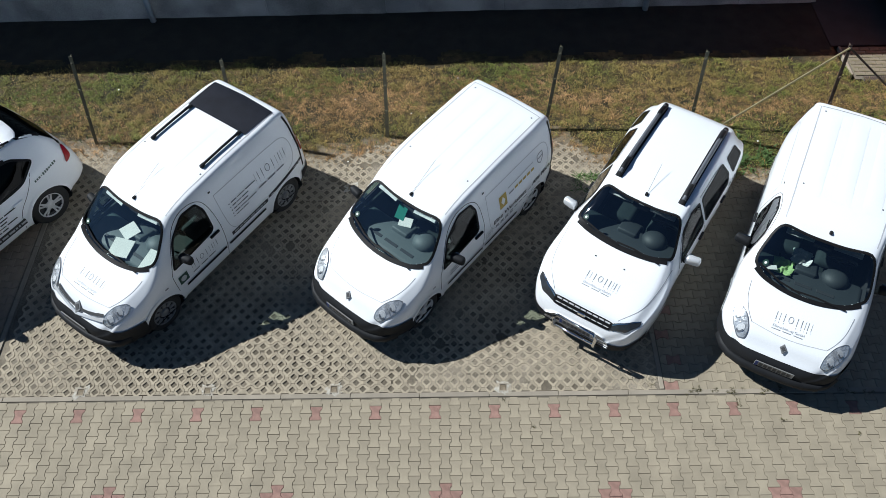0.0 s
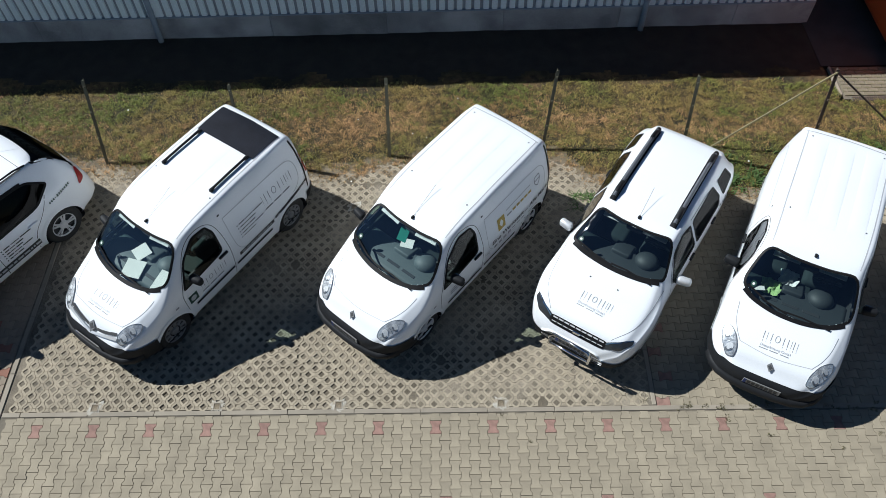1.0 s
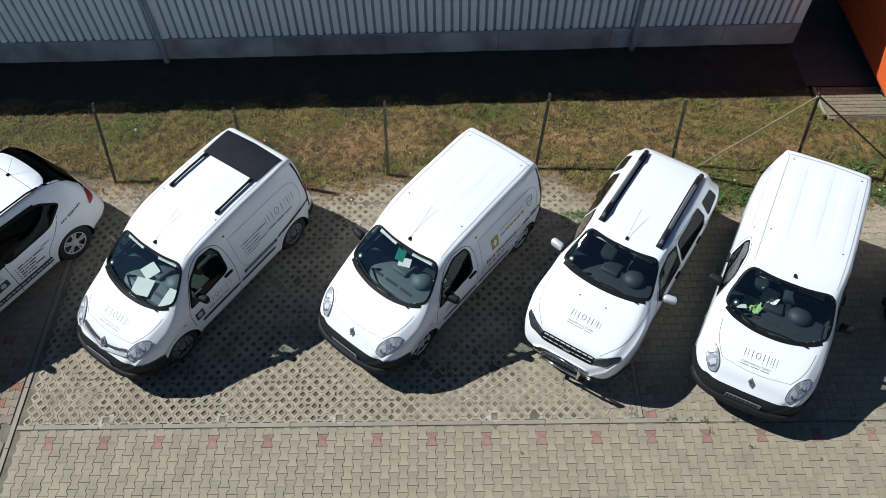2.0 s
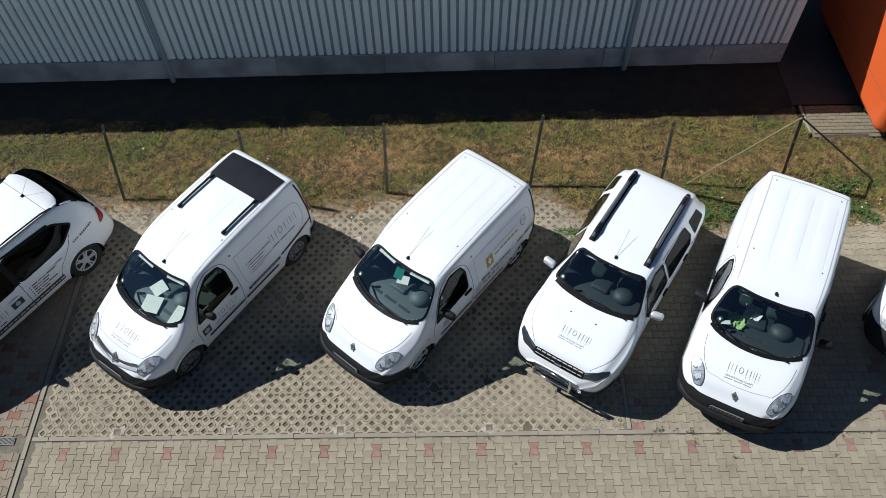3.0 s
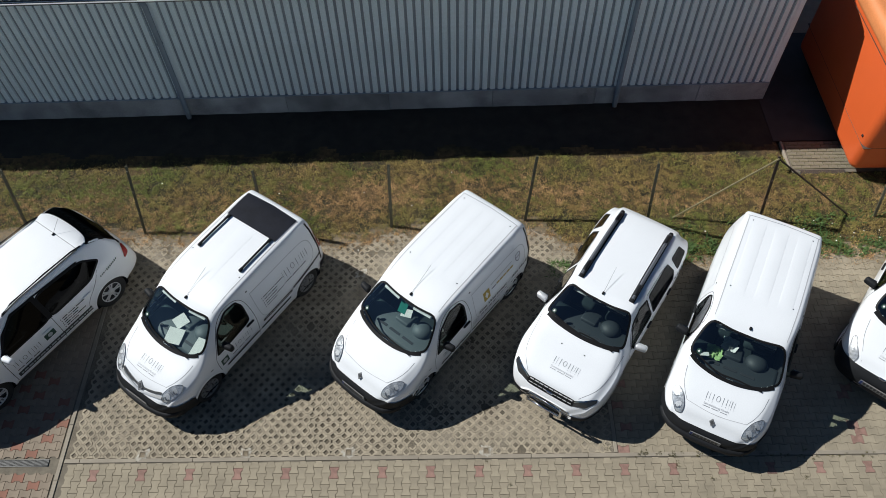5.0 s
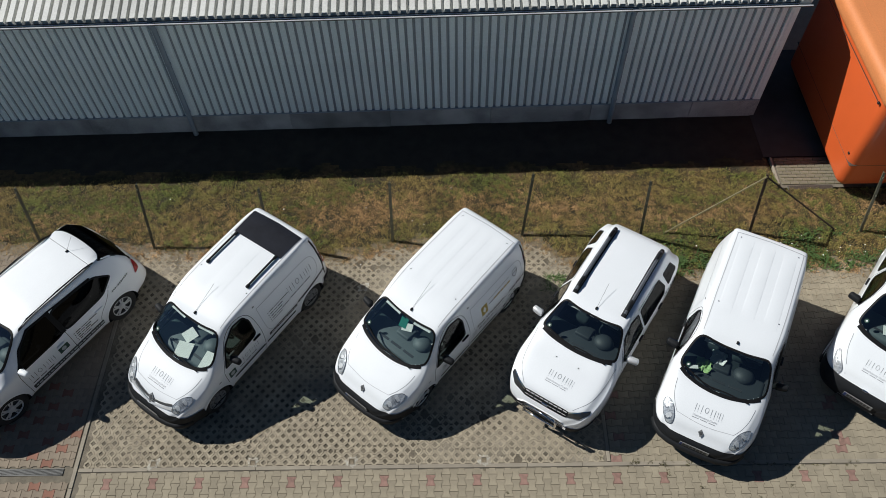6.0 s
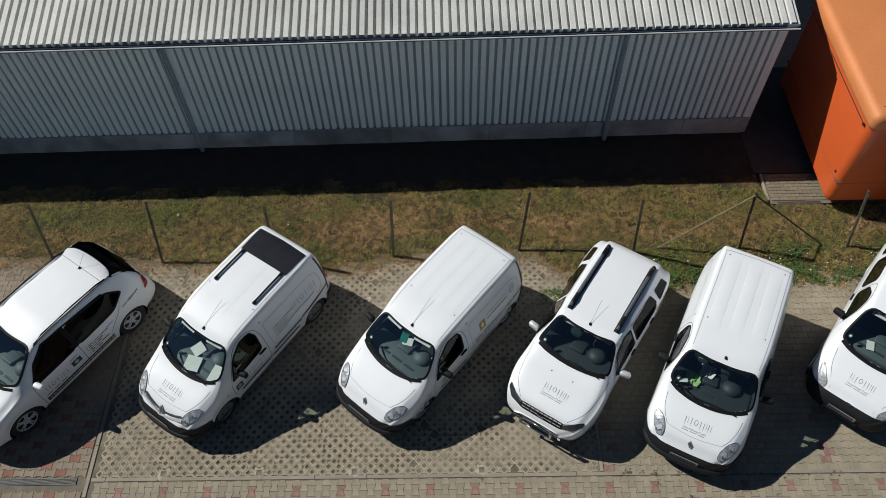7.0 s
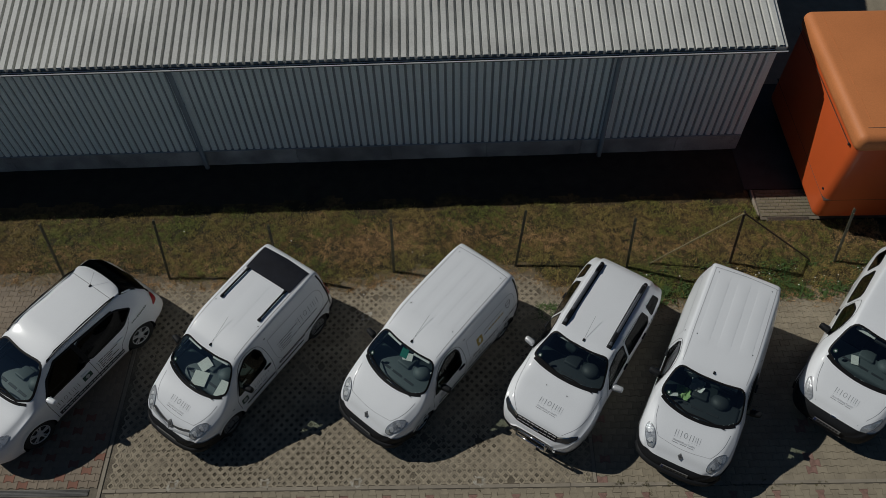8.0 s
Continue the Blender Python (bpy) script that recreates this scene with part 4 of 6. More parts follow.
        tail = rounded([(4.075, 0.95), (4.165, 0.95), (4.135, 1.35), (4.07, 1.40)], 0.3)
        sh.patch("tail_light", tail, side, TAIL, thing, 0.008)
        if "side_marks" in extras and side == "left":
            extras["side_marks"](sh, thing)

    both(sides)
    sh.strip("roof_seam", [(3.90, -0.64), (3.93, 0), (3.90, 0.64)], 0.010, "top", INK, thing, 0.003)
    sh.strip("hood_gap", [(0.36, 0.50), (0.315, 0.2), (0.305, 0), (0.315, -0.2), (0.36, -0.50)], 0.008, "top", INKPALE, thing, 0.003)
    sh.strip("cowl", [(1.040, 0.705), (0.958, 0.570), (0.878, 0.250), (0.863, 0.000), (0.878, -0.250), (0.958, -0.570), (1.040, -0.705)], 0.040, "top", FRIT, thing, 0.007, "black scuttle panel")
    sh.strip("wiper", [(0.925, -0.55), (0.945, -0.15), (0.935, 0.18)], 0.022, "top", FRIT, thing, 0.02)
    sh.strip("wiper", [(0.92, 0.05), (0.975, 0.35), (1.10, 0.68)], 0.022, "top", FRIT, thing, 0.022)
    bumper = sh.shaved("bumper", [((0, 0, 0.645), (0.05, 0, 1)), ((0.56, 0, 0), (1, 0, 0))], 0.018, PLASTIC, thing, "black plastic front bumper")
    lip = [(0.30, -0.80), (0.16, -0.72), (0.06, -0.60), (0.005, -0.44), (-0.02, -0.22), (-0.025, 0.0), (-0.02, 0.22), (0.005, 0.44), (0.06, 0.60), (0.16, 0.72), (0.30, 0.80)]
    bm = tube_bm([(px, py, 0.40) for px, py in lip], 0.05, 10)
    bmesh.ops.scale(bm, vec=(1, 1, 1.5), space=Matrix.Translation((0, 0, -0.40)), verts=bm.verts)
    part("bumper_lip", bm, PLASTIC, bumper, smooth=True)
    for z in (0.36, 0.43):
        sh.strip("grille_slot", [(-0.42, z), (0.42, z)], 0.035, "front", FRIT, bumper, 0.022)
    sh.shaved("rear_bumper", [((0, 0, 0.55), (0, 0, 1)), ((3.98, 0, 0), (-1, 0, 0))], 0.015, PLASTIC, thing)
    number_plate(sh, thing, -0.006, 0.545)
    big = 1.4 if "chrome" in extras else 1.0
    b = sh.lay(0.165 if "chrome" in extras else 0.20, 0, "top", 0.02 * (big - 1))
    bm = box_bm(-0.05 * big, 0.05 * big, -0.038 * big, 0.038 * big, -0.006, 0.012 * big, bevel=0.006)
    bmesh.ops.rotate(bm, cent=(0, 0, 0), matrix=Matrix.Rotation(radians(45), 3, "Z"), verts=bm.verts)
    bmesh.ops.scale(bm, vec=(1.15, 0.85, 1), verts=bm.verts)
    bmesh.ops.transform(bm, matrix=pose(b.x, b.y, b.z + 0.01, 0, -38, 0), verts=bm.verts)
    badge = part("badge", bm, STEELRIM, thing, "chrome lozenge badge with a dark centre")
    bm = box_bm(-0.028 * big, 0.028 * big, -0.021 * big, 0.021 * big, -0.004, 0.016 * big, bevel=0.003)
    bmesh.ops.rotate(bm, cent=(0, 0, 0), matrix=Matrix.Rotation(radians(45), 3, "Z"), verts=bm.verts)
    bmesh.ops.transform(bm, matrix=pose(b.x, b.y, b.z + 0.01, 0, -38, 0), verts=bm.verts)
    part("badge_centre", bm, GAP, badge)
    a = sh.lay(1.64, 0, "top", 0.0)
    aerial = part("aerial", box_bm(a.x - 0.03, a.x + 0.03, -0.02, 0.02, a.z - 0.01, a.z + 0.03, bevel=0.01), PLASTIC, thing, "black roof aerial")
    if "whip" in extras:
        part("whip", tube_bm([(a.x, 0, a.z + 0.02), (a.x + 0.30, 0.012, a.z + 0.11), (a.x + 0.58, 0.03, a.z + 0.19)], 0.0024, 5), PLASTIC, aerial)
    if "chrome" in extras:
        sh.strip("chrome_strip", [(0.215, 0.51), (0.175, 0.36), (0.145, 0.22), (0.12, 0.1), (0.105, 0.0), (0.12, -0.1), (0.145, -0.22), (0.175, -0.36), (0.215, -0.51)], 0.034, "top", RIM, thing, 0.036, "bright strip below the grille", step=0.03)
        sh.strip("grille", [(0.255, 0.49), (0.215, 0.36), (0.185, 0.22), (0.17, 0.1), (0.165, 0.0), (0.17, -0.1), (0.185, -0.22), (0.215, -0.36), (0.255, -0.49)], 0.030, "top", GAP, thing, 0.022, "dark grille slot", step=0.03)
    if "hood_mark" in extras:
        brand_bars(sh, thing, 0.55, "top", -1, 0.135, 0.0)
    screen_bits(sh, thing, 1.52, 1.12, 0.61)
    if "visors" in extras:
        for s in (-1, 1):
            sh.strip("sun_visor", [(1.495, s * 0.16), (1.53, s * 0.52)], 0.055, "top", VISOR, thing, -0.025, "pale folded sun visor")
    if "roof" in extras:
        extras["roof"](sh, thing)
    sh.body(thing)
    return thing, sh


def roof_ribs(sh, thing, high, lines=(-0.42, -0.14, 0.14, 0.42), half=0.055, ends=(2.1, 3.85), plugs=(2.25, 3.80, 0.53)):
    for x, y in [(px, py) for px in plugs[:2] for py in (plugs[2], -plugs[2])]:
        p = sh.lay(x, y, "top", 0.0)
        part("roof_plug", box_bm(p.x - 0.012, p.x + 0.012, p.y - 0.012, p.y + 0.012, p.z - 0.004, p.z + 0.006, bevel=0.004), INKMID, thing)
    for y in lines:
        verts, faces = [], []
        xs = np.linspace(*ends, 20)
        for k, x in enumerate(xs):
            h = high * min(1, 6 * k / 19, 6 * (19 - k) / 19)
            for dy, up in ((-half - 0.02, 0.0), (-half, h), (half, h), (half + 0.02, 0.0)):
                verts.append(sh.lay(x, y + dy, "top", 0.001 + up))
        for k in range(19):
            faces += [(4 * k + j, 4 * k + j + 1, 4 * k + j + 5, 4 * k + j + 4) for j in range(3)]
        piece("roof_rib", mesh_from("roof_rib", verts, faces, True), PAINT, thing)


def van1_roof(sh, thing):
    panel = np.array([(3.33, 0.585), (3.33, -0.585), (3.92, -0.60), (3.945, 0), (3.92, 0.60)])
    roof_ribs(sh, thing, 0.0012, (0.0,), 0.15, (2.05, 3.28), (2.42, 3.24, 0.568))
    sh.patch("roof_flap", panel, "top", ROOFBLACK, thing, 0.01, 0.1, "matt black rear roof flap")
    for y in (-0.50, 0.50):
        pts = [sh.lay(x, y, "top", 0.035) for x in (2.52, 2.95, 3.30)]
        bar = part("roof_bar", tube_bm(pts, 0.02, 8), PLASTIC, thing, "black roof bar", smooth=True)
        for x in (2.54, 3.29):
            p = sh.lay(x, y, "top", 0.0)
            part("bar_foot", box_bm(p.x - 0.04, p.x + 0.04, p.y - 0.026, p.y + 0.026, p.z - 0.005, p.z + 0.05, bevel=0.01), PLASTIC, bar)


def van4_roof(sh, thing):
    roof_ribs(sh, thing, 0.0028, (-0.40, 0.0, 0.40), 0.10)


def van2_roof(sh, thing):
    roof_ribs(sh, thing, 0.0009)


def lettered_band(sh, thing, x0, x1, z0, z1, height, gaps=()):
    """A black band with a row of small white bars on it."""
    sh.strip("mark_band", [(x0, z0), (x1, z1)], height, "left", INKDARK, thing, 0.005)
    r, x = random.Random(int(x0 * 100)), x0 + 0.05
    while x < x1 - 0.08:
        wide = r.uniform(0.03, 0.11)
        z = z0 + (z1 - z0) * (x - x0) / (x1 - x0)
        if not any(a < x < b for a, b in gaps):
            sh.strip("mark_bar", [(x, z), (x + wide, z)], height * 0.34, "left", INKPALE, thing, 0.0075)
        x += wide + 0.02


def list_rules(sh, thing, x, z, step, height, mat):
    """A short list whose rows are plain bars with a dot before each."""
    for k, run in enumerate((0.52, 0.34, 0.30, 0.46, 0.26)):
        sh.strip("mark_dot", [(x - 0.05, z - step * k), (x - 0.03, z - step * k)], height, "left", mat, thing, 0.005)
        a = x
        for share in (0.22, 0.30, 0.40):
            sh.strip("mark_rule", [(a, z - step * k), (a + run * share, z - step * k)], height * (0.7 if share == 0.3 else 1.0), "left", mat, thing, 0.005)
            a += run * (share + 0.04)


def van1_marks(sh, thing):
    brand_bars(sh, thing, 1.22, "left", 1, 0.19, 3.42, rules=1, mat=INKMID)
    list_rules(sh, thing, 2.55, 1.20, 0.062, 0.020, INKMID)
    lettered_band(sh, thing, 2.36, 3.16, 0.665, 0.665, 0.075)
    lettered_band(sh, thing, 3.20, 4.06, 0.70, 0.82, 0.06, ((3.3, 3.75),))
    brand_bars(sh, thing, 0.80, "left", 1, 0.15, 1.80, rules=1, mat=INKMID)
    sh.patch("mark_square", np.array([(1.27, 0.62), (1.44, 0.62), (1.44, 0.80), (1.27, 0.80)]), "left", SIGNGREEN, thing, 0.005)
    a = np.linspace(0, 2 * math.pi, 17)[:-1]
    sh.patch("mark_disc", np.stack([1.355 + 0.055 * np.cos(a), 0.71 + 0.055 * np.sin(a)], 1), "left", INKPALE, thing, 0.007, 0.3)


def van2_marks(sh, thing):
    sh.patch("mark_square", np.array([(2.62, 1.02), (2.80, 1.02), (2.80, 1.26), (2.62, 1.26)]), "left", GOLD, thing, 0.005)
    sh.patch("mark_lozenge", np.array([(2.71, 1.06), (2.76, 1.14), (2.71, 1.22), (2.66, 1.14)]), "left", PAPER, thing, 0.007)
    sh.strip("mark_rule", [(2.86, 1.275), (3.50, 1.29)], 0.020, "left", INKPALE, thing, 0.005)
    sh.strip("mark_rule", [(2.86, 1.16), (2.98, 1.16)], 0.03, "left", INK, thing, 0.005)
    for k in range(5):
        sh.strip("mark_rule", [(3.01 + 0.105 * k, 1.165), (3.09 + 0.105 * k, 1.167)], 0.045, "left", GOLD, thing, 0.005)
    shield = rounded([(3.60, 1.33), (3.76, 1.35), (3.77, 1.22), (3.69, 1.12), (3.61, 1.19)], 0.3)
    sh.ring("mark_shield", shield, inset(shield, 0.018), "left", INK, thing, 0.005)
    sh.strip("mark_rule", [(3.63, 1.245), (3.75, 1.255)], 0.02, "left", INK, thing, 0.005)
    lettering(sh, thing, "Eine Werkstatt ... Alle Marken", 0.135, (2.46, 0.82), "left", INKDARK, 0.003)
    for k, (z, run) in enumerate(((0.735, 0.9), (0.70, 0.5))):
        for q in range(int(run / 0.12)):
            sh.strip("mark_rule", [(2.52 + 0.12 * q, z), (2.60 + 0.12 * q, z)], 0.022, "left", INKMID, thing, 0.005)
    outer = np.array([(2.28, 0.62), (2.44, 0.62), (2.44, 0.80), (2.28, 0.80)])
    sh.ring("mark_frame", outer, inset(outer, 0.014), "left", INKPALE, thing, 0.005)
    for k in range(3):
        sh.strip("mark_rule", [(2.31, 0.76 - 0.045 * k), (2.41, 0.76 - 0.045 * k)], 0.016, "left", INK, thing, 0.005)
    for k in range(3):
        sh.strip("mark_rule", [(1.42, 0.80 - 0.05 * k), (1.70, 0.80 - 0.05 * k)], 0.018, "left", INK, thing, 0.005)


def paper(thing, x, y, z, w, h, turn, tilt=-4, mat=PAPER, name="paper"):
    bm = box_bm(-w / 2, w / 2, -h / 2, h / 2, 0, 0.012)
    bmesh.ops.transform(bm, matrix=pose(x, y, z, 3, tilt, turn), verts=bm.verts)
    part(name, bm, mat, thing)


def cloth(thing, x, y, z, size, mat):
    """A crumpled rag."""
    bm = bmesh.new()
    bmesh.ops.create_grid(bm, x_segments=12, y_segments=12, size=size)
    for v in bm.verts:
        q = v.co * 14
        v.co.z = 0.05 * abs(noise.noise(q)) * 2 + 0.01
        v.co.x += 0.04 * noise.noise(q + Vector((5, 0, 0)))
        v.co.y += 0.05 * noise.noise(q + Vector((0, 7, 0)))
    bmesh.ops.translate(bm, vec=(x, y, z), verts=bm.verts)
    part("rag", bm, mat, thing, smooth=True)


V1 = pose(-4.343, 5.489, 0, 0, 0, 55.2)
V2 = pose(-0.535, 5.572, 0, 0, 0, 50.4)
V3 = pose(2.83, 5.306, 0, 0, 0, 56.5)
V4 = pose(5.437, 4.61, 0, 0, 0, 62.5)
V5 = pose(8.57, 5.47, 0, 0, 0, 50.0)
V0 = pose(-8.19, 5.285, 0, 0, 0, 55.3)

van, shell = panel_van("white panel van with black roof flap and roof bars", V1,
                    {"hood_mark": 1, "roof": van1_roof, "side_marks": van1_marks, "whip": 1, "chrome": 1, "visors": 1, "wheels": "steel"})
for args in ((1.12, 0.02, 1.03, 0.30, 0.30, 20), (1.40, 0.14, 1.04, 0.24, 0.24, -18), (1.20, -0.53, 1.04, 0.34, 0.24, 12)):
    paper(van, *args)
van, shell = panel_van("white panel van with black bumper and dark lettering on its side", V2, {"side_marks": van2_marks, "wheels": "alloy", "whip": 1, "roof": van2_roof, "visors": 1})
paper(van, 1.48, 0.06, 1.37, 0.22, 0.15, 6, -45, TEAL, "hanging_card")
paper(van, 1.56, 0.08, 1.02, 0.16, 0.2, 25)
paper(van, 1.62, -0.60, 1.06, 0.2, 0.1, -30)
van, shell = panel_van("white panel van with ribbed roof and black bumper", V4, {"hood_mark": 1, "roof": van4_roof, "dash": DARKDASH})
cloth(van, 1.35, 0.35, 1.0, 0.14, GREEN)
paper(van, 1.19, 0.52, 1.085, 0.07, 0.2, 24)
cloth(van, 1.62, 0.14, 1.0, 0.135, PAPER)


def suv():
    thing, sh = car_base("suv", "white off-road estate car with dark roof rails and chrome front guard", dict(SUV_SHAPE, dash=DARKDASH), V3, "alloy", "black tyre on a dark alloy wheel")
    sh.window("windscreen", [(1.26, 0.765), (1.15, 0.5), (1.10, 0.0), (1.15, -0.5), (1.26, -0.765), (1.80, -0.60), (1.74, -0.25), (1.735, 0.0), (1.74, 0.25), (1.80, 0.60)],
              "top", thing, label="raked windscreen with dark band", band=0.035)

    def sides(side, s):
        sh.window("side_window", [(1.40, 1.02), (2.24, 1.04), (2.24, 1.45), (1.97, 1.48), (1.68, 1.36)], side, thing, DOORGLASS, 0.035, 0.12)
        sh.window("side_window", [(2.30, 1.04), (3.14, 1.07), (3.24, 1.20), (3.12, 1.45), (2.30, 1.46)], side, thing, BLACKGLASS, 0.035, 0.12)
        sh.window("side_window", [(3.34, 1.12), (3.78, 1.16), (3.66, 1.37), (3.28, 1.42)], side, thing, BLACKGLASS, 0.035, 0.16)
        sh.strip("door_gap", [(1.28, 0.42), (1.3, 0.98), (1.7, 1.42), (2.26, 1.5), (2.27, 0.4)], 0.010, side, GAP, thing, 0.003)
        sh.strip("door_gap", [(2.27, 1.5), (3.1, 1.48), (3.24, 1.2), (3.1, 0.85), (2.98, 0.4)], 0.010, side, GAP, thing, 0.003)
        sh.strip("sill", [(1.25, 0.33), (3.05, 0.34)], 0.11, side, PLASTIC, thing, 0.008)
        for hx in (2.12, 2.95):
            h = sh.lay(hx, 0.93, side, 0.02)
            part("door_handle", box_bm(h.x - 0.08, h.x + 0.08, h.y - 0.018, h.y + 0.018, h.z - 0.018, h.z + 0.018, bevel=0.01), PLASTIC, thing, "black door handle")
        mirror(thing, 1.53, s * 0.97, 1.07, RIM, "silver wing mirror")
        lamp = rounded([(0.07, s * 0.43), (0.125, s * 0.42), (0.195, s * 0.60), (0.335, s * 0.765), (0.26, s * 0.775), (0.13, s * 0.65)], 0.25)
        light = sh.patch("headlight", lamp, "top", SMOKED, thing, 0.012, 0.05, "smoked headlight")
        sh.strip("lamp_edge", [(0.12, s * 0.44), (0.195, s * 0.61), (0.325, s * 0.76)], 0.010, "top", CHROME, light, 0.015)
        rail = [sh.lay(x, s * 0.485, "top", 0.05) for x in (2.0, 2.4, 2.9, 3.4, 3.62)]
        bar = part("roof_rail", tube_bm(rail, 0.03, 8), RAIL, thing, "grey roof rail with black feet", smooth=True)
        for x0, x1 in ((1.95, 2.36), (3.18, 3.68)):
            pts = [sh.lay(x, s * 0.485, "top", h) for x, h in ((x0, 0.01), ((x0 + x1) / 2, 0.055), (x1, 0.03))]
            part("rail_foot", tube_bm(pts, 0.042, 8), PLASTIC, bar, smooth=True)
        # flat black strip on the roof below the rail
        sh.strip("roof_rail_base", [(1.95, s * 0.485), (3.66, s * 0.48)], 0.10, "top", PLASTIC, thing, 0.006)
        sh.strip("hood_gap", [(0.12, s * 0.44), (0.4, s * 0.70), (0.8, s * 0.775), (1.2, s * 0.79)], 0.007, "top", INK, thing, 0.003)
        sh.patch("tail_light", rounded([(4.05, 0.72), (4.22, 0.74), (4.2, 1.02), (4.06, 1.05)], 0.3), side, TAIL, thing, 0.008)

    both(sides)
    grille = sh.patch("grille", rounded([(-0.44, 0.73), (0.44, 0.73), (0.45, 0.86), (-0.45, 0.86)], 0.15), "front", FRIT, thing, 0.012, 0.08, "black grille with chrome strips")
    for k in range(9):
        y = -0.41 + 0.0925 * k
        sh.strip("grille_bar", [(y, 0.835), (y + 0.075, 0.835)], 0.02, "front", RIM, grille, 0.02)
        sh.strip("grille_bar", [(y, 0.775), (y + 0.075, 0.775)], 0.012, "front", RIM, grille, 0.02)
    sh.shaved("bumper", [((0, 0, 0.50), (-0.2, 0, 1)), ((0.45, 0, 0), (1, 0, 0))], 0.012, PLASTIC, thing, "black lower bumper")
    number_plate(sh, thing, -0.03, 0.55)
    # front guard of bent tube
    guard = part("front_guard", tube_bm([(0.1, -0.33, 0.40), (-0.09, -0.32, 0.42), (-0.12, -0.33, 0.67), (-0.11, -0.28, 0.76), (-0.11, 0.28, 0.76), (-0.12, 0.33, 0.67), (-0.09, 0.32, 0.42), (0.1, 0.33, 0.40)], 0.026, 10),
                 CHROME, thing, "bent chrome tube guard", smooth=True)
    part("guard_bar", tube_bm([(-0.1, -0.31, 0.47), (-0.1, 0.31, 0.47)], 0.02, 8), CHROME, guard, smooth=True)
    sh.strip("cowl", [(1.205, 0.690), (1.138, 0.500), (1.088, 0.000), (1.138, -0.500), (1.205, -0.690)], 0.045, "top", FRIT, thing, 0.007)
    sh.strip("wiper", [(1.14, -0.6), (1.17, -0.2), (1.16, 0.05)], 0.022, "top", FRIT, thing, 0.02)
    sh.strip("wiper", [(1.14, 0.02), (1.18, 0.35), (1.25, 0.65)], 0.022, "top", FRIT, thing, 0.022)
    for y in (-0.22, 0.22):
        p = sh.lay(0.86, y, "top", 0)
        part("washer_nozzle", box_bm(p.x - 0.008, p.x + 0.008, p.y - 0.010, p.y + 0.010, p.z - 0.004, p.z + 0.010, bevel=0.003), PLASTIC, thing)
    a = sh.lay(1.86, 0, "top", 0.0)
    aerial = part("aerial", box_bm(a.x - 0.03, a.x + 0.03, -0.02, 0.02, a.z - 0.01, a.z + 0.03, bevel=0.01), PLASTIC, thing, "black roof aerial")
    part("whip", tube_bm([(a.x, 0, a.z + 0.02), (a.x + 0.5, 0.02, a.z + 0.17)], 0.0024, 5), PLASTIC, aerial)
    screen_bits(sh, thing, 1.72, 1.28, 0.61)
    brand_bars(sh, thing, 0.56, "top", -1, 0.135, -0.05)
    for k in range(5):
        sh.strip("mark_bar", [(3.2 + 0.1 * k, 1.02), (3.26 + 0.1 * k, 1.02)], 0.05, "left", INKDARK, thing, 0.005)
    p = Vector((0.055, 0, 0.80))
    part("badge", box_bm(p.x - 0.012, p.x + 0.012, -0.06, 0.06, p.z - 0.035, p.z + 0.035, bevel=0.01), CHROME, thing, "chrome shield badge")
    sh.body(thing)


suv()


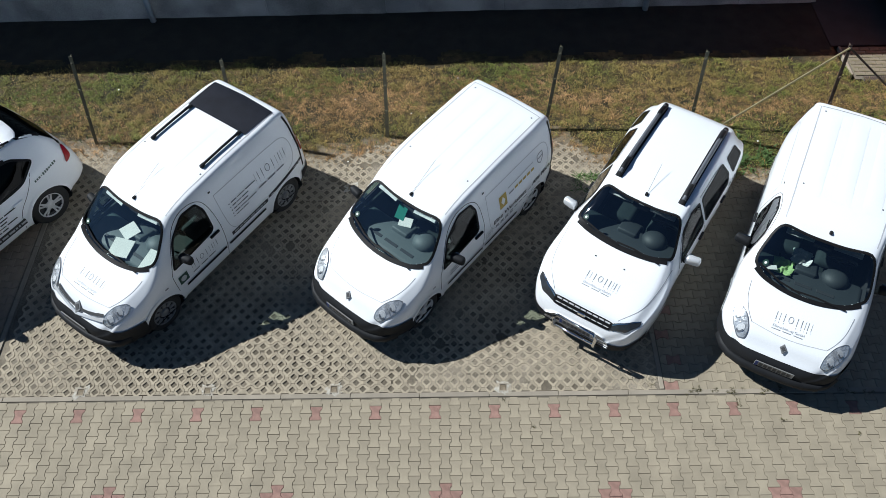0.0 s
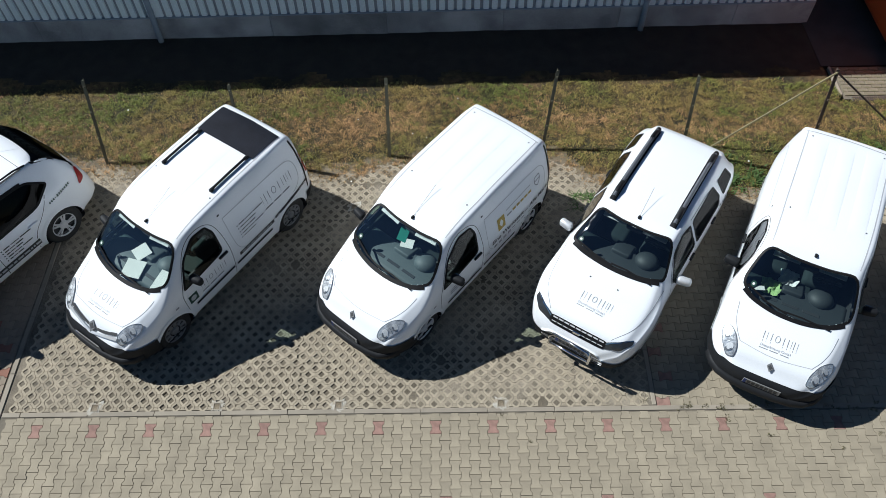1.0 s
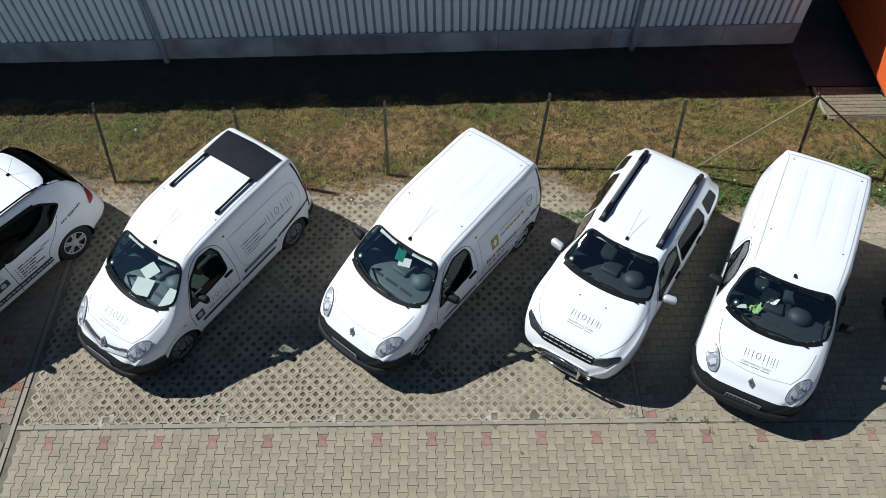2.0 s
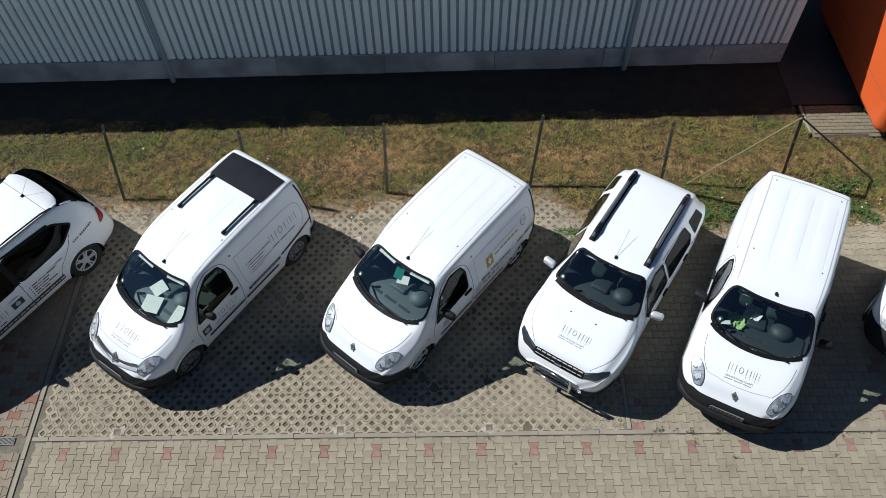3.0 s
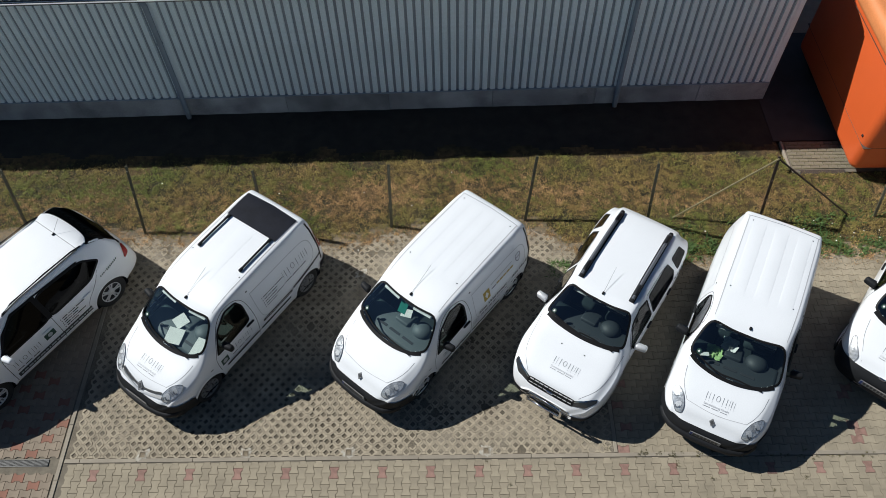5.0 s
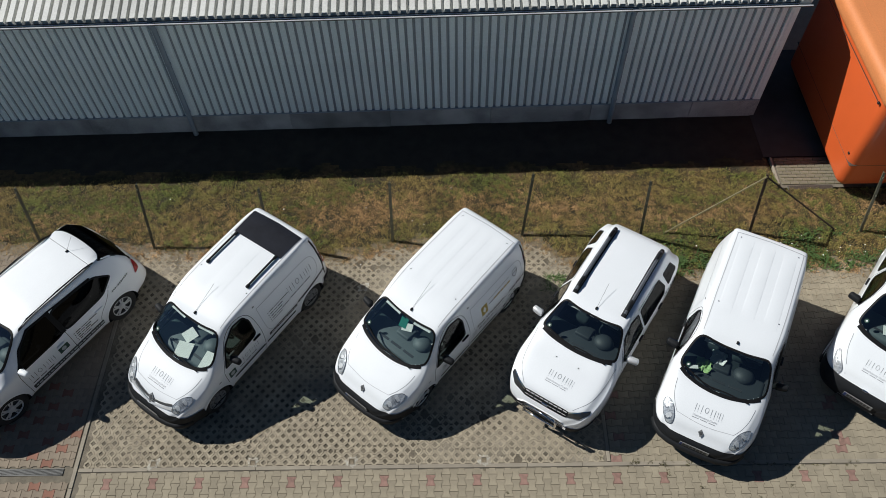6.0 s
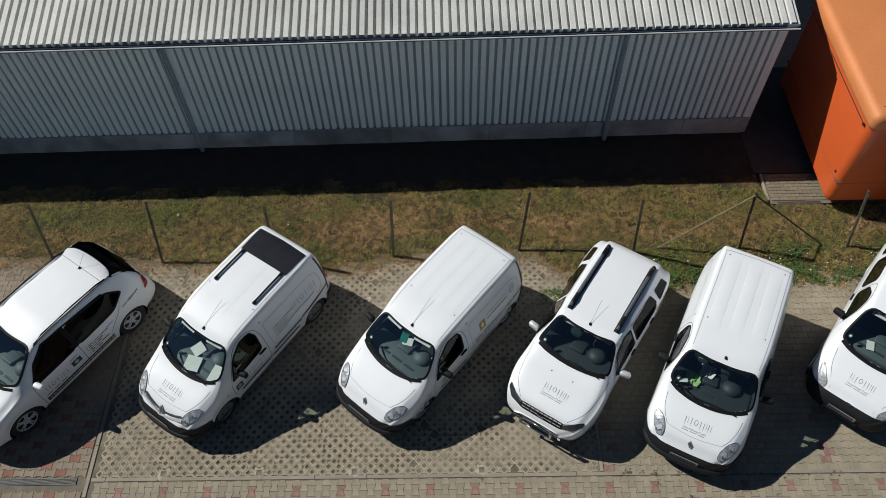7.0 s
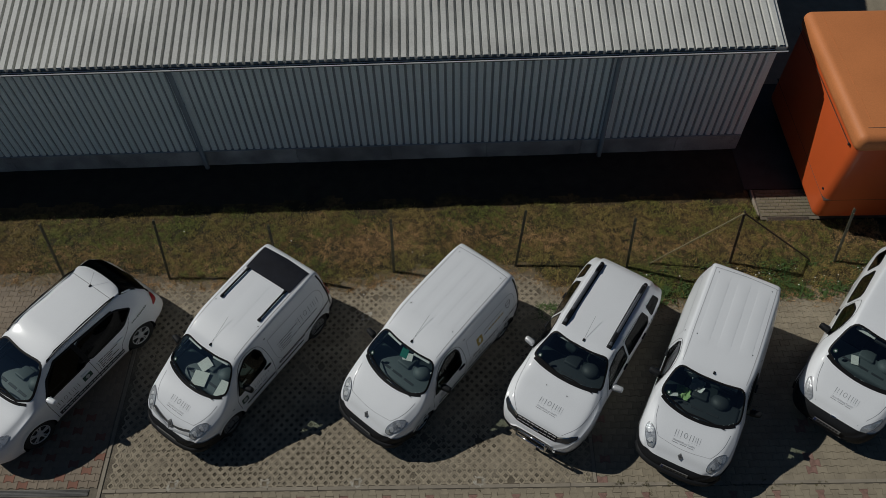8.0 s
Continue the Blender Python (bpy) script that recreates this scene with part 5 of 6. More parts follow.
def hatch():
    thing, sh = car_base("hatchback", "white hatchback with black tailgate panel and dark lettering on its doors", HATCH_SHAPE, V0, "alloy", "black tyre on a silver five-spoke wheel")
    sh.window("windscreen", [(1.27, 0.76), (1.10, 0.45), (1.05, 0.0), (1.10, -0.45), (1.27, -0.76), (1.92, -0.61), (1.86, 0.0), (1.92, 0.61)],
              "top", thing, label="raked greenish windscreen", band=0.04)
    sh.window("rear_window", [(3.78, 0.635), (3.82, 0.0), (3.78, -0.635), (4.06, -0.68), (4.31, -0.72), (4.42, 0.0), (4.31, 0.72), (4.06, 0.68)], "top", thing, BLACKGLASS, 0.05, 0.08, label="dark rear window")

    def sides(side, s):
        sh.window("side_window", [(1.40, 0.99), (2.47, 1.02), (2.47, 1.56), (2.05, 1.545), (1.70, 1.36)], side, thing, BLACKGLASS, 0.03, 0.15)
        sh.window("side_window", [(2.50, 1.02), (3.42, 1.06), (3.80, 1.28), (3.5, 1.49), (2.50, 1.55)], side, thing, BLACKGLASS, 0.035, 0.2)
        sh.strip("window_surround", [(1.44, 1.04), (1.76, 1.36), (2.05, 1.545), (2.5, 1.56), (3.45, 1.50)], 0.03, side, FRIT, thing, 0.005)
        sh.strip("window_surround", [(2.48, 1.04), (2.48, 1.55)], 0.09, side, FRIT, thing, 0.005)
        sh.strip("door_gap", [(1.40, 0.34), (1.40, 0.96), (1.44, 1.04)], 0.010, side, GAP, thing, 0.003)
        sh.strip("door_gap", [(2.49, 1.04), (2.49, 0.32)], 0.010, side, GAP, thing, 0.003)
        sh.strip("door_gap", [(3.62, 1.16), (3.42, 0.9), (3.14, 0.66), (3.1, 0.34)], 0.010, side, GAP, thing, 0.003)
        rail = [sh.lay(x, s * 0.60, "top", h) for x, h in ((1.98, 0.01), (2.2, 0.045), (2.9, 0.045), (3.5, 0.045), (3.7, 0.01))]
        part("roof_rail", tube_bm(rail, 0.015, 8), PLASTIC, thing, "black roof rail", smooth=True)
        for hx in (2.28, 3.2):
            h = sh.lay(hx, 0.88, side, 0.02)
            part("door_handle", box_bm(h.x - 0.09, h.x + 0.09, h.y - 0.016, h.y + 0.016, h.z - 0.018, h.z + 0.018, bevel=0.01), PAINT, thing)
        mirror(thing, 1.50, s * 0.99, 1.08, PAINT, "white wing mirror")
        sh.strip("roof_seam", [(1.95, s * 0.61), (2.8, s * 0.625), (3.62, s * 0.61)], 0.025, "top", GAP, thing, 0.004)
        lamp = rounded([(0.10, s * 0.45), (0.3, s * 0.5), (0.62, s * 0.75), (0.45, s * 0.78), (0.2, s * 0.68)], 0.3)
        sh.patch("headlight", lamp, "top", LAMP, thing, 0.012, 0.05, "clear headlight")
        sh.patch("tail_light", rounded([(4.17, 0.86), (4.33, 0.90), (4.32, 1.09), (4.27, 1.14)], 0.3), side, TAIL, thing, 0.012, 0.04, "red tail light")
        if side == "left":
            for k in range(11):
                tall = (0.038, 0.038, 0.038, 0.012, 0.055, 0.05, 0.05, 0.038, 0.038, 0.05, 0.038)[k]
                sh.strip("mark_bar", [(3.60 + 0.042 * k, 0.99 + 0.006 * k), (3.625 + 0.042 * k, 0.99 + 0.006 * k)], tall, "left", SIGNGREEN, thing, 0.005)
            list_rules(sh, thing, 2.62, 0.84, 0.06, 0.023, INKDARK)
            lettered_band(sh, thing, 1.46, 3.16, 0.455, 0.485, 0.12)
            brand_bars(sh, thing, 0.74, "left", 1, 0.16, 1.78, rules=1, mat=INKDARK)
            sh.patch("mark_square", np.array([(2.18, 0.66), (2.40, 0.67), (2.40, 0.82), (2.18, 0.81)]), "left", SIGNGREEN, thing, 0.005)
            a = np.linspace(0, 2 * math.pi, 17)[:-1]
            sh.patch("mark_disc", np.stack([2.29 + 0.05 * np.cos(a), 0.74 + 0.05 * np.sin(a)], 1), "left", INKPALE, thing, 0.007, 0.3)

    both(sides)
    verts, faces = [], []
    ys = np.linspace(-0.60, 0.60, 13)
    for y in ys:
        p, q = sh.lay(3.62, y, "top", 0.004), sh.lay(3.91 - 0.05 * (y / 0.60) ** 2 - 0.07 * (y / 0.60) ** 8, y, "top", 0.028)
        verts += [p, q, q + Vector((0.02, 0, -0.03))]
    for k in range(12):
        faces += [(3 * k, 3 * k + 1, 3 * k + 4, 3 * k + 3), (3 * k + 1, 3 * k + 2, 3 * k + 5, 3 * k + 4)]
    piece("roof_spoiler", mesh_from("roof_spoiler", verts, faces, True), PAINT, thing, "white roof spoiler")
    sh.strip("tailgate_gap", [(3.62, -0.60), (3.62, 0.60)], 0.008, "top", GAP, thing, 0.006)
    a = sh.lay(3.60, 0, "top", 0.0)
    aerial = part("aerial", box_bm(a.x - 0.03, a.x + 0.03, -0.015, 0.015, a.z - 0.01, a.z + 0.03, bevel=0.008), PLASTIC, thing, "black roof aerial")
    part("whip", tube_bm([(a.x, 0, a.z + 0.02), (a.x + 0.22, 0.01, a.z + 0.22)], 0.0024, 5), PLASTIC, aerial)
    sh.strip("cowl", [(1.170, 0.680), (1.065, 0.450), (1.018, 0.000), (1.065, -0.450), (1.170, -0.680)], 0.05, "top", FRIT, thing, 0.007)
    sh.strip("wiper", [(1.10, -0.55), (1.14, -0.1), (1.12, 0.15)], 0.022, "top", FRIT, thing, 0.02)
    sh.body(thing)


hatch()


def tall_van():
    thing, sh = car_base("estate_van", "white high-roofed van with black front bumper and roof aerial", TALL_SHAPE, V5, "cap", "black tyre on a silver wheel trim")
    sh.window("windscreen", [(1.05, 0.745), (0.92, 0.5), (0.85, 0.0), (0.92, -0.5), (1.05, -0.745), (1.70, -0.61), (1.64, 0.0), (1.70, 0.61)], "top", thing, label="greenish windscreen", band=0.03)

    def sides(side, s):
        sh.window("side_window", [(1.40, 1.08), (2.25, 1.10), (2.25, 1.44), (2.0, 1.58), (1.82, 1.54), (1.6, 1.34)], side, thing, BLACKGLASS, 0.035, 0.2)
        sh.window("side_window", [(2.36, 1.10), (3.2, 1.12), (3.2, 1.55), (2.36, 1.57)], side, thing, BLACKGLASS, 0.04, 0.2)
        sh.window("side_window", [(3.35, 1.15), (3.95, 1.15), (3.92, 1.52), (3.35, 1.54)], side, thing, BLACKGLASS, 0.04, 0.2)
        sh.strip("door_gap", [(1.32, 0.4), (1.32, 1.0), (1.75, 1.56), (2.1, 1.66), (2.3, 1.6), (2.31, 0.35)], 0.010, side, GAP, thing, 0.003)
        h = sh.lay(2.18, 0.98, side, 0.02)
        part("door_handle", box_bm(h.x - 0.09, h.x + 0.09, h.y - 0.018, h.y + 0.018, h.z - 0.02, h.z + 0.02, bevel=0.012, seg=2), PLASTIC, thing, "black door handle")
        mirror(thing, 1.55, s * 0.96, 1.13, PLASTIC, "black wing mirror")
        lamp = rounded([(0.14, s * 0.50), (0.21, s * 0.49), (0.34, s * 0.60), (0.52, s * 0.70), (0.47, s * 0.735), (0.29, s * 0.69), (0.16, s * 0.59)], 0.3)
        light = sh.patch("headlight", lamp, "top", LAMP, thing, 0.012, 0.05, "clear headlight")
        sh.ring("headlight_seal", lamp, inset(lamp, 0.010), "top", INK, light, 0.015)
        sh.strip("hood_gap", [(0.18, s * 0.42), (0.5, s * 0.61), (0.84, s * 0.66)], 0.007, "top", INK, thing, 0.003)

    both(sides)
    bumper = sh.shaved("bumper", [((0, 0, 0.745), (0.2, 0, 1)), ((0.48, 0, 0), (1, 0, 0))], 0.018, PLASTIC, thing, "black plastic front bumper")
    number_plate(sh, thing, -0.025, 0.54)
    part("badge", box_bm(0.08, 0.11, -0.06, 0.06, 0.70, 0.76, bevel=0.01), CHROME, thing, "chrome shield badge")
    sh.strip("cowl", [(0.985, 0.670), (0.900, 0.500), (0.832, 0.000), (0.900, -0.500), (0.985, -0.670)], 0.05, "top", FRIT, thing, 0.007)
    screen_bits(sh, thing, 1.61, 1.10, 0.60)
    brand_bars(sh, thing, 0.50, "top", -1, 0.13, 0.0)
    a = sh.lay(1.95, 0, "top", 0.0)
    part("aerial", tube_bm([(a.x, 0, a.z - 0.01), (a.x + 0.05, 0, a.z + 0.03), (a.x + 0.4, 0, a.z + 0.35)], 0.012, 6), PLASTIC, thing, "black roof aerial")
    paper(thing, 1.3, 0.2, 1.03, 0.2, 0.14, 20)
    sh.body(thing)


tall_van()


# ---- lawn strip ----
EDGE = smooth_curve([(-16, 9.4), (-7, 9.35), (-4.6, 9.08), (-1.1, 9.0), (0.1, 9.2), (3.0, 9.32), (3.6, 8.85), (5.7, 8.42), (8.9, 8.55), (14, 8.7)])


def lawn_height(x, y):
    n = noise.noise(Vector((x * 1.7, y * 1.7, 0.3))) + 0.5 * noise.noise(Vector((x * 5, y * 5, 3)))
    rise = float(y - EDGE(x))
    if x > 8.7 and y > 10.8:
        return -0.05
    rough = noise.noise(Vector((x * 14, y * 14, 6)))
    return max(-0.06, min(0.03, rise * 0.055 - 0.008)) + 0.013 * n + 0.007 * rough * max(0.0, 1 - abs(rise - 0.1))


def lawn():
    x0, x1, y0, y1, step = -16.0, 14.0, 8.2, 13.4, 0.07
    nx, ny = int((x1 - x0) / step) + 1, int((y1 - y0) / step) + 1
    verts = [(x0 + i * step, y0 + j * step, lawn_height(x0 + i * step, y0 + j * step)) for j in range(ny) for i in range(nx)]
    faces = [(j * nx + i, j * nx + i + 1, (j + 1) * nx + i + 1, (j + 1) * nx + i) for j in range(ny - 1) for i in range(nx - 1)]
    me = mesh_from("lawn", verts, faces, True)
    me.materials.append(SOIL)
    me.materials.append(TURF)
    me.materials.append(SHADESOIL)
    for f in me.polygons:
        c = f.center
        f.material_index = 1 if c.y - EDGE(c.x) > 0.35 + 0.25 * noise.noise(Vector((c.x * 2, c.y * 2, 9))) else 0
        # strip along the hall gets its shade as a darker ground colour
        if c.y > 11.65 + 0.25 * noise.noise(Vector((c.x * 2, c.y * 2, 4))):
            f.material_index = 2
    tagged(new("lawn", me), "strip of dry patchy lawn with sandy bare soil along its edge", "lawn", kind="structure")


lawn()


def grass_material():
    m = material("grass_blades", (0.155, 0.172, 0.036), 0.8, vary=0.3, scale=1.5, fine=40, second=(0.28, 0.205, 0.066), patch=0.7, island=True, spread=0.8)
    return m


GRASS = grass_material()
STRAW = material("dry_grass_blades", (0.46, 0.28, 0.13), 0.9, vary=0.3, scale=1.5, fine=40, second=(0.27, 0.17, 0.065), patch=1.1, island=True, spread=0.75)
WEED = material("weed_leaves", (0.07, 0.125, 0.03), 0.7, vary=0.3, scale=3, fine=40, island=True)


def blades(name, count, region, length, width, mat, label, wish, seed):
    """Bent blades scattered over part of the lawn, as one mass; wish(x, y) is the share that stays."""
    rng = np.random.default_rng(seed)
    x, y = rng.uniform(region[0], region[1], count), rng.uniform(region[2], region[3], count)
    tuft = np.array([0.24 + 2.1 * max(0.0, 1.2 * noise.noise(Vector((a * 7.5, b * 7.5, seed))) + 0.14) for a, b in zip(x, y)])
    keep = rng.random(count) < tuft * np.array([wish(a, b) for a, b in zip(x, y)])
    x, y = x[keep], y[keep]
    n = len(x)
    z = np.array([lawn_height(a, b) for a, b in zip(x, y)]) - 0.004
    turn, bend = rng.uniform(0, 2 * np.pi, n), rng.uniform(0.4, 1.3, n)
    tall = np.array([max(0.45, 1.0 + 1.1 * noise.noise(Vector((a * 4.5, b * 4.5, seed + 1))) + 0.8 * noise.noise(Vector((a * 13, b * 13, seed)))) for a, b in zip(x, y)])
    ln, wd = rng.uniform(*length, n) * tall, rng.uniform(*width, n)
    dx, dy = np.cos(turn), np.sin(turn)
    base = np.stack([x, y, z], 1)
    side = np.stack([-dy, dx, 0 * dx], 1) * wd[:, None] / 2
    mid = base + np.stack([dx * ln * 0.35 * bend, dy * ln * 0.35 * bend, ln * 0.5], 1)
    tip = base + np.stack([dx * ln * bend, dy * ln * bend, ln * (0.9 - 0.4 * bend)], 1)
    verts = np.concatenate([base - side, base + side, mid + side * 0.8, mid - side * 0.8, tip], 1).reshape(-1, 3)
    k = 5 * np.arange(n)
    faces = [q for i in k for q in ((i, i + 1, i + 2, i + 3), (i + 3, i + 2, i + 4))]
    ob = piece(name, mesh_from(name, verts, faces), mat)
    return tagged(ob, label, "grass", kind="stuff")


def dry(x, y):
    """How dry the turf is at a place, 0 to 1: a worn band along the fence and loose patches."""
    band = math.exp(-((y - 10.3 - 0.12 * math.sin(x * 0.7)) / 0.42) ** 2)
    n = noise.noise(Vector((x * 0.55, y * 0.9, 2.0))) + 0.35 * noise.noise(Vector((x * 2.2, y * 2.6, 7.0)))
    west = min(1.0, max(0.0, (-2.0 - x) / 1.5))
    band *= 1 - west
    band += west * (0.55 / (1 + math.exp((y - 10.3) * 9)) + 0.5 * math.exp(-((y - 10.36 - 0.03 * math.sin(x * 2)) / 0.07) ** 2))
    if x > 3.2:
        n -= 0.6 * min(1.0, max(0.0, (10.0 - y) * 2.5)) * min(1.0, x - 3.2)
    n -= 0.22 * west * min(1.0, max(0.0, (y - 10.4) * 5))
    return min(1.0, max(0.0, 0.06 + 0.85 * band + (0.9 - 0.4 * west) * n))


def turf_share(x, y):
    if x > 8.7 and y > 10.8:
        return 0.0
    # few blades over the shade-coloured strip by the hall
    if y > 11.3 + 0.4 * noise.noise(Vector((x * 1.1, y * 1.1, 4))):
        return max(0.0, 0.25 - 0.8 * (y - 11.2))
    return min(1.0, max(0.0, (y - float(EDGE(x)) - 0.12 - 0.25 * noise.noise(Vector((x * 1.8, y * 1.8, 9)))) * 2.2))


blades("grass", 560000, (-11, 11.5, 8.4, 11.8), (0.025, 0.07), (0.006, 0.011), GRASS, "short green grass blades on the lawn",
       lambda x, y: turf_share(x, y) * (1 - 0.95 * dry(x, y)), 3)
blades("dry_grass", 560000, (-11, 11.5, 8.4, 11.8), (0.02, 0.06), (0.006, 0.010), STRAW, "dry yellow grass blades on the lawn",
       lambda x, y: max(turf_share(x, y) * (0.06 + 0.94 * dry(x, y)), 0.55 * math.exp(-((y - float(EDGE(x)) - 0.15) / 0.2) ** 2)), 4)
blades("weeds", 30000, (4.4, 11, 8.4, 9.9), (0.05, 0.13), (0.015, 0.035), WEED, "leafy green weeds along the foot of the fence",
       lambda x, y: 0.9 * max(0, 1 - abs(y - float(EDGE(x)) - 0.55) / 0.6) * (0.5 + noise.noise(Vector((x * 1.3, y * 2, 5))) * 1.2), 5)
blades("weeds", 5000, (-11, 4.4, 9.0, 9.9), (0.04, 0.10), (0.012, 0.025), WEED, "sparse green weeds along the foot of the fence",
       lambda x, y: 0.5 * max(0, 1 - abs(y - float(EDGE(x)) - 0.3) / 0.25) * (0.3 + noise.noise(Vector((x * 1.3, y * 2, 5))) * 1.2), 6)
blades("weeds", 620, (3.22, 3.66, 8.16, 8.58), (0.05, 0.11), (0.015, 0.03), WEED, "tuft of green weed between the pavers", lambda x, y: 1.0, 7)


def litter():
    """Crumbs of soil, small stones and dry stalks on the bare edge of the lawn."""
    rng = random.Random(31)
    for name, mat, label, count in (("gravel", LITTERSTONE, "small stones and crumbs of soil on the bare strip", 2600), ("dry_litter", LITTERDRY, "dry stalks and leaf litter on the bare strip", 2200)):
        verts, faces = [], []
        for _ in range(count):
            x = rng.uniform(-9, 11)
            y = float(EDGE(x)) + rng.gauss(-0.05, 0.22)
            z = max(lawn_height(x, y), 0.0)
            i = len(verts)
            if name == "gravel":
                r = rng.uniform(0.006, 0.02)
                verts += [(x + r * math.cos(t) * rng.uniform(0.6, 1.2), y + r * math.sin(t) * rng.uniform(0.6, 1.2), z - 0.002) for t in (0, 1.57, 3.14, 4.71)] + [(x, y, z + r * 0.8)]
                faces += [(i + k, i + (k + 1) % 4, i + 4) for k in range(4)]
            else:
                t, l = rng.uniform(0, 6.28), rng.uniform(0.02, 0.07)
                c, q = math.cos(t), math.sin(t)
                verts += [(x, y, z + 0.003), (x + l * c, y + l * q, z + 0.008), (x + l * c - 0.006 * q, y + l * q + 0.006 * c, z + 0.008), (x - 0.006 * q, y + 0.006 * c, z + 0.003)]
                faces.append((i, i + 1, i + 2, i + 3))
        tagged(piece(name, mesh_from(name, verts, faces), mat), label, "litter", kind="stuff")


LITTERSTONE = material("crumbs_of_soil", (0.20, 0.175, 0.135), 0.95, vary=0.4, island=True)
LITTERDRY = material("dry_stalks", (0.20, 0.14, 0.07), 0.95, vary=0.4, island=True)
litter()


def joint_weeds():
    rng = random.Random(21)
    verts, faces = [], []
    spots = [(1.78, 4.44, 0.03), (2.17, 4.03, 0.035), (5.05, 4.36, 0.07), (5.62, 4.1, 0.05), (3.9, 4.66, 0.08), (6.6, 3.9, 0.04), (7.2, 4.1, 0.05)]
    spots += [(rng.uniform(4.15, 5.9), rng.gauss(4.535, 0.02), 0.03) for _ in range(26)] + [(rng.uniform(6.5, 8.5), rng.gauss(4.5, 0.03), 0.03) for _ in range(22)]
    for x, y, r in spots:
        for _ in range(int(500 * r)):
            a, d, h = rng.uniform(0, 6.28), rng.uniform(0, r), rng.uniform(0.006, 0.03)
            px, py, t = x + d * math.cos(a), y + d * math.sin(a), rng.uniform(0, 6.28)
            i = len(verts)
            verts += [(px, py, 0.0), (px + 0.012 * math.cos(t), py + 0.012 * math.sin(t), 0.002), (px + 0.02 * math.cos(t + 0.6), py + 0.02 * math.sin(t + 0.6), h)]
            faces.append((i, i + 1, i + 2))
    tagged(piece("joint_weeds", mesh_from("joint_weeds", verts, faces), STRAWGREEN), "small dry weeds and moss in the paving joints", "weeds", kind="stuff")


STRAWGREEN = material("dry_moss", (0.10, 0.09, 0.035), 0.95, vary=0.3, island=True)
joint_weeds()


def daisies():
    rng = random.Random(8)
    verts, faces = [], []
    for _ in range(38):
        x = rng.choice((rng.uniform(-8, 11), rng.uniform(8, 10.8)))
        y = rng.uniform(8.9, 11.2 if x < 5 else 9.5)
        z, r = lawn_height(x, y) + 0.05, rng.uniform(0.010, 0.018)
        i = len(verts)
        verts += [(x + r * math.cos(a), y + r * math.sin(a), z + 0.004 * (k % 2)) for k, a in enumerate(np.linspace(0, 2 * math.pi, 9)[:-1])]
        faces.append(tuple(range(i, i + 8)))
    tagged(piece("daisies", mesh_from("daisies", verts, faces), PAPER), "small white daisies scattered in the lawn", "flowers", kind="stuff")


daisies()


# ---- paving, piece by piece ----
def prism(outline, z0, chamfer, inner=None):
    """A stone: chamfered top over upright sides, with a hole if inner is given."""
    n = len(outline)
    o = np.array(outline)
    top = inset(o, chamfer)
    verts = [(*p, z0) for p in o] + [(*p, -chamfer) for p in o] + [(*p, 0.0) for p in top]
    faces = [(r * n + k, r * n + (k + 1) % n, (r + 1) * n + (k + 1) % n, (r + 1) * n + k) for r in (0, 1) for k in range(n)]
    if inner is None:
        faces.append(tuple(2 * n + k for k in range(n)))
    else:
        q = np.array(inner)
        verts += [(*p, 0.0) for p in q] + [(*p, z0 * 0.7) for p in q * 0.92]
        faces += [((r + 2) * n + k, (r + 2) * n + (k + 1) % n, (r + 3) * n + (k + 1) % n, (r + 3) * n + k) for r in (0, 1) for k in range(n)]
    return np.array(verts), faces


def bone(length=0.2, joint=0.0045):
    """The outline of an interlocking double-T paver, long way along y."""
    e, w, h = 0.0825 - joint / 2, 0.0565 - joint / 2, length / 2 - joint / 2
    right = [(e, -h), (e, -0.066), (w, -0.034), (w, 0.034), (e, 0.066), (e, h)] if length > 0.15 else [(e, -h), (e, -h / 3), (w, h / 3), (w, h)]
    return right + [(-x, y) for x, y in right[::-1]]


def joined(name, base, faces, places, mat, parent, label, category):
    """Many stones as one mass: places are rows of x, y, z, turn in degrees."""
    if not places:
        return None
    out_v, out_f = [], []
    n = len(base)
    for k, (x, y, z, a) in enumerate(places):
        c, s = math.cos(radians(a)), math.sin(radians(a))
        v = base.copy()
        v[:, 0], v[:, 1] = x + c * base[:, 0] - s * base[:, 1], y + s * base[:, 0] + c * base[:, 1]
        v[:, 2] += z
        out_v.append(v)
        out_f += [tuple(i + k * n for i in f) for f in faces]
    ob = piece(name, mesh_from(name, np.concatenate(out_v), out_f), mat, parent, label)
    return tagged(ob, kind="stuff")


def singles(name, base, faces, places, mat, parent):
    me = mesh_from(name, base, faces)
    me.materials.append(mat)
    for x, y, z, a in places:
        piece(name, me, None, parent, m=pose(x, y, z, 0.25 * math.sin(x * 37), 0.25 * math.sin(y * 53), a))


rng = random.Random(12)
BONE, BONE_F = prism(bone(), -0.05, 0.003)
HALF, HALF_F = prism(bone(0.115), -0.05, 0.003)


def wobble():
    return rng.gauss(0, 0.0012)


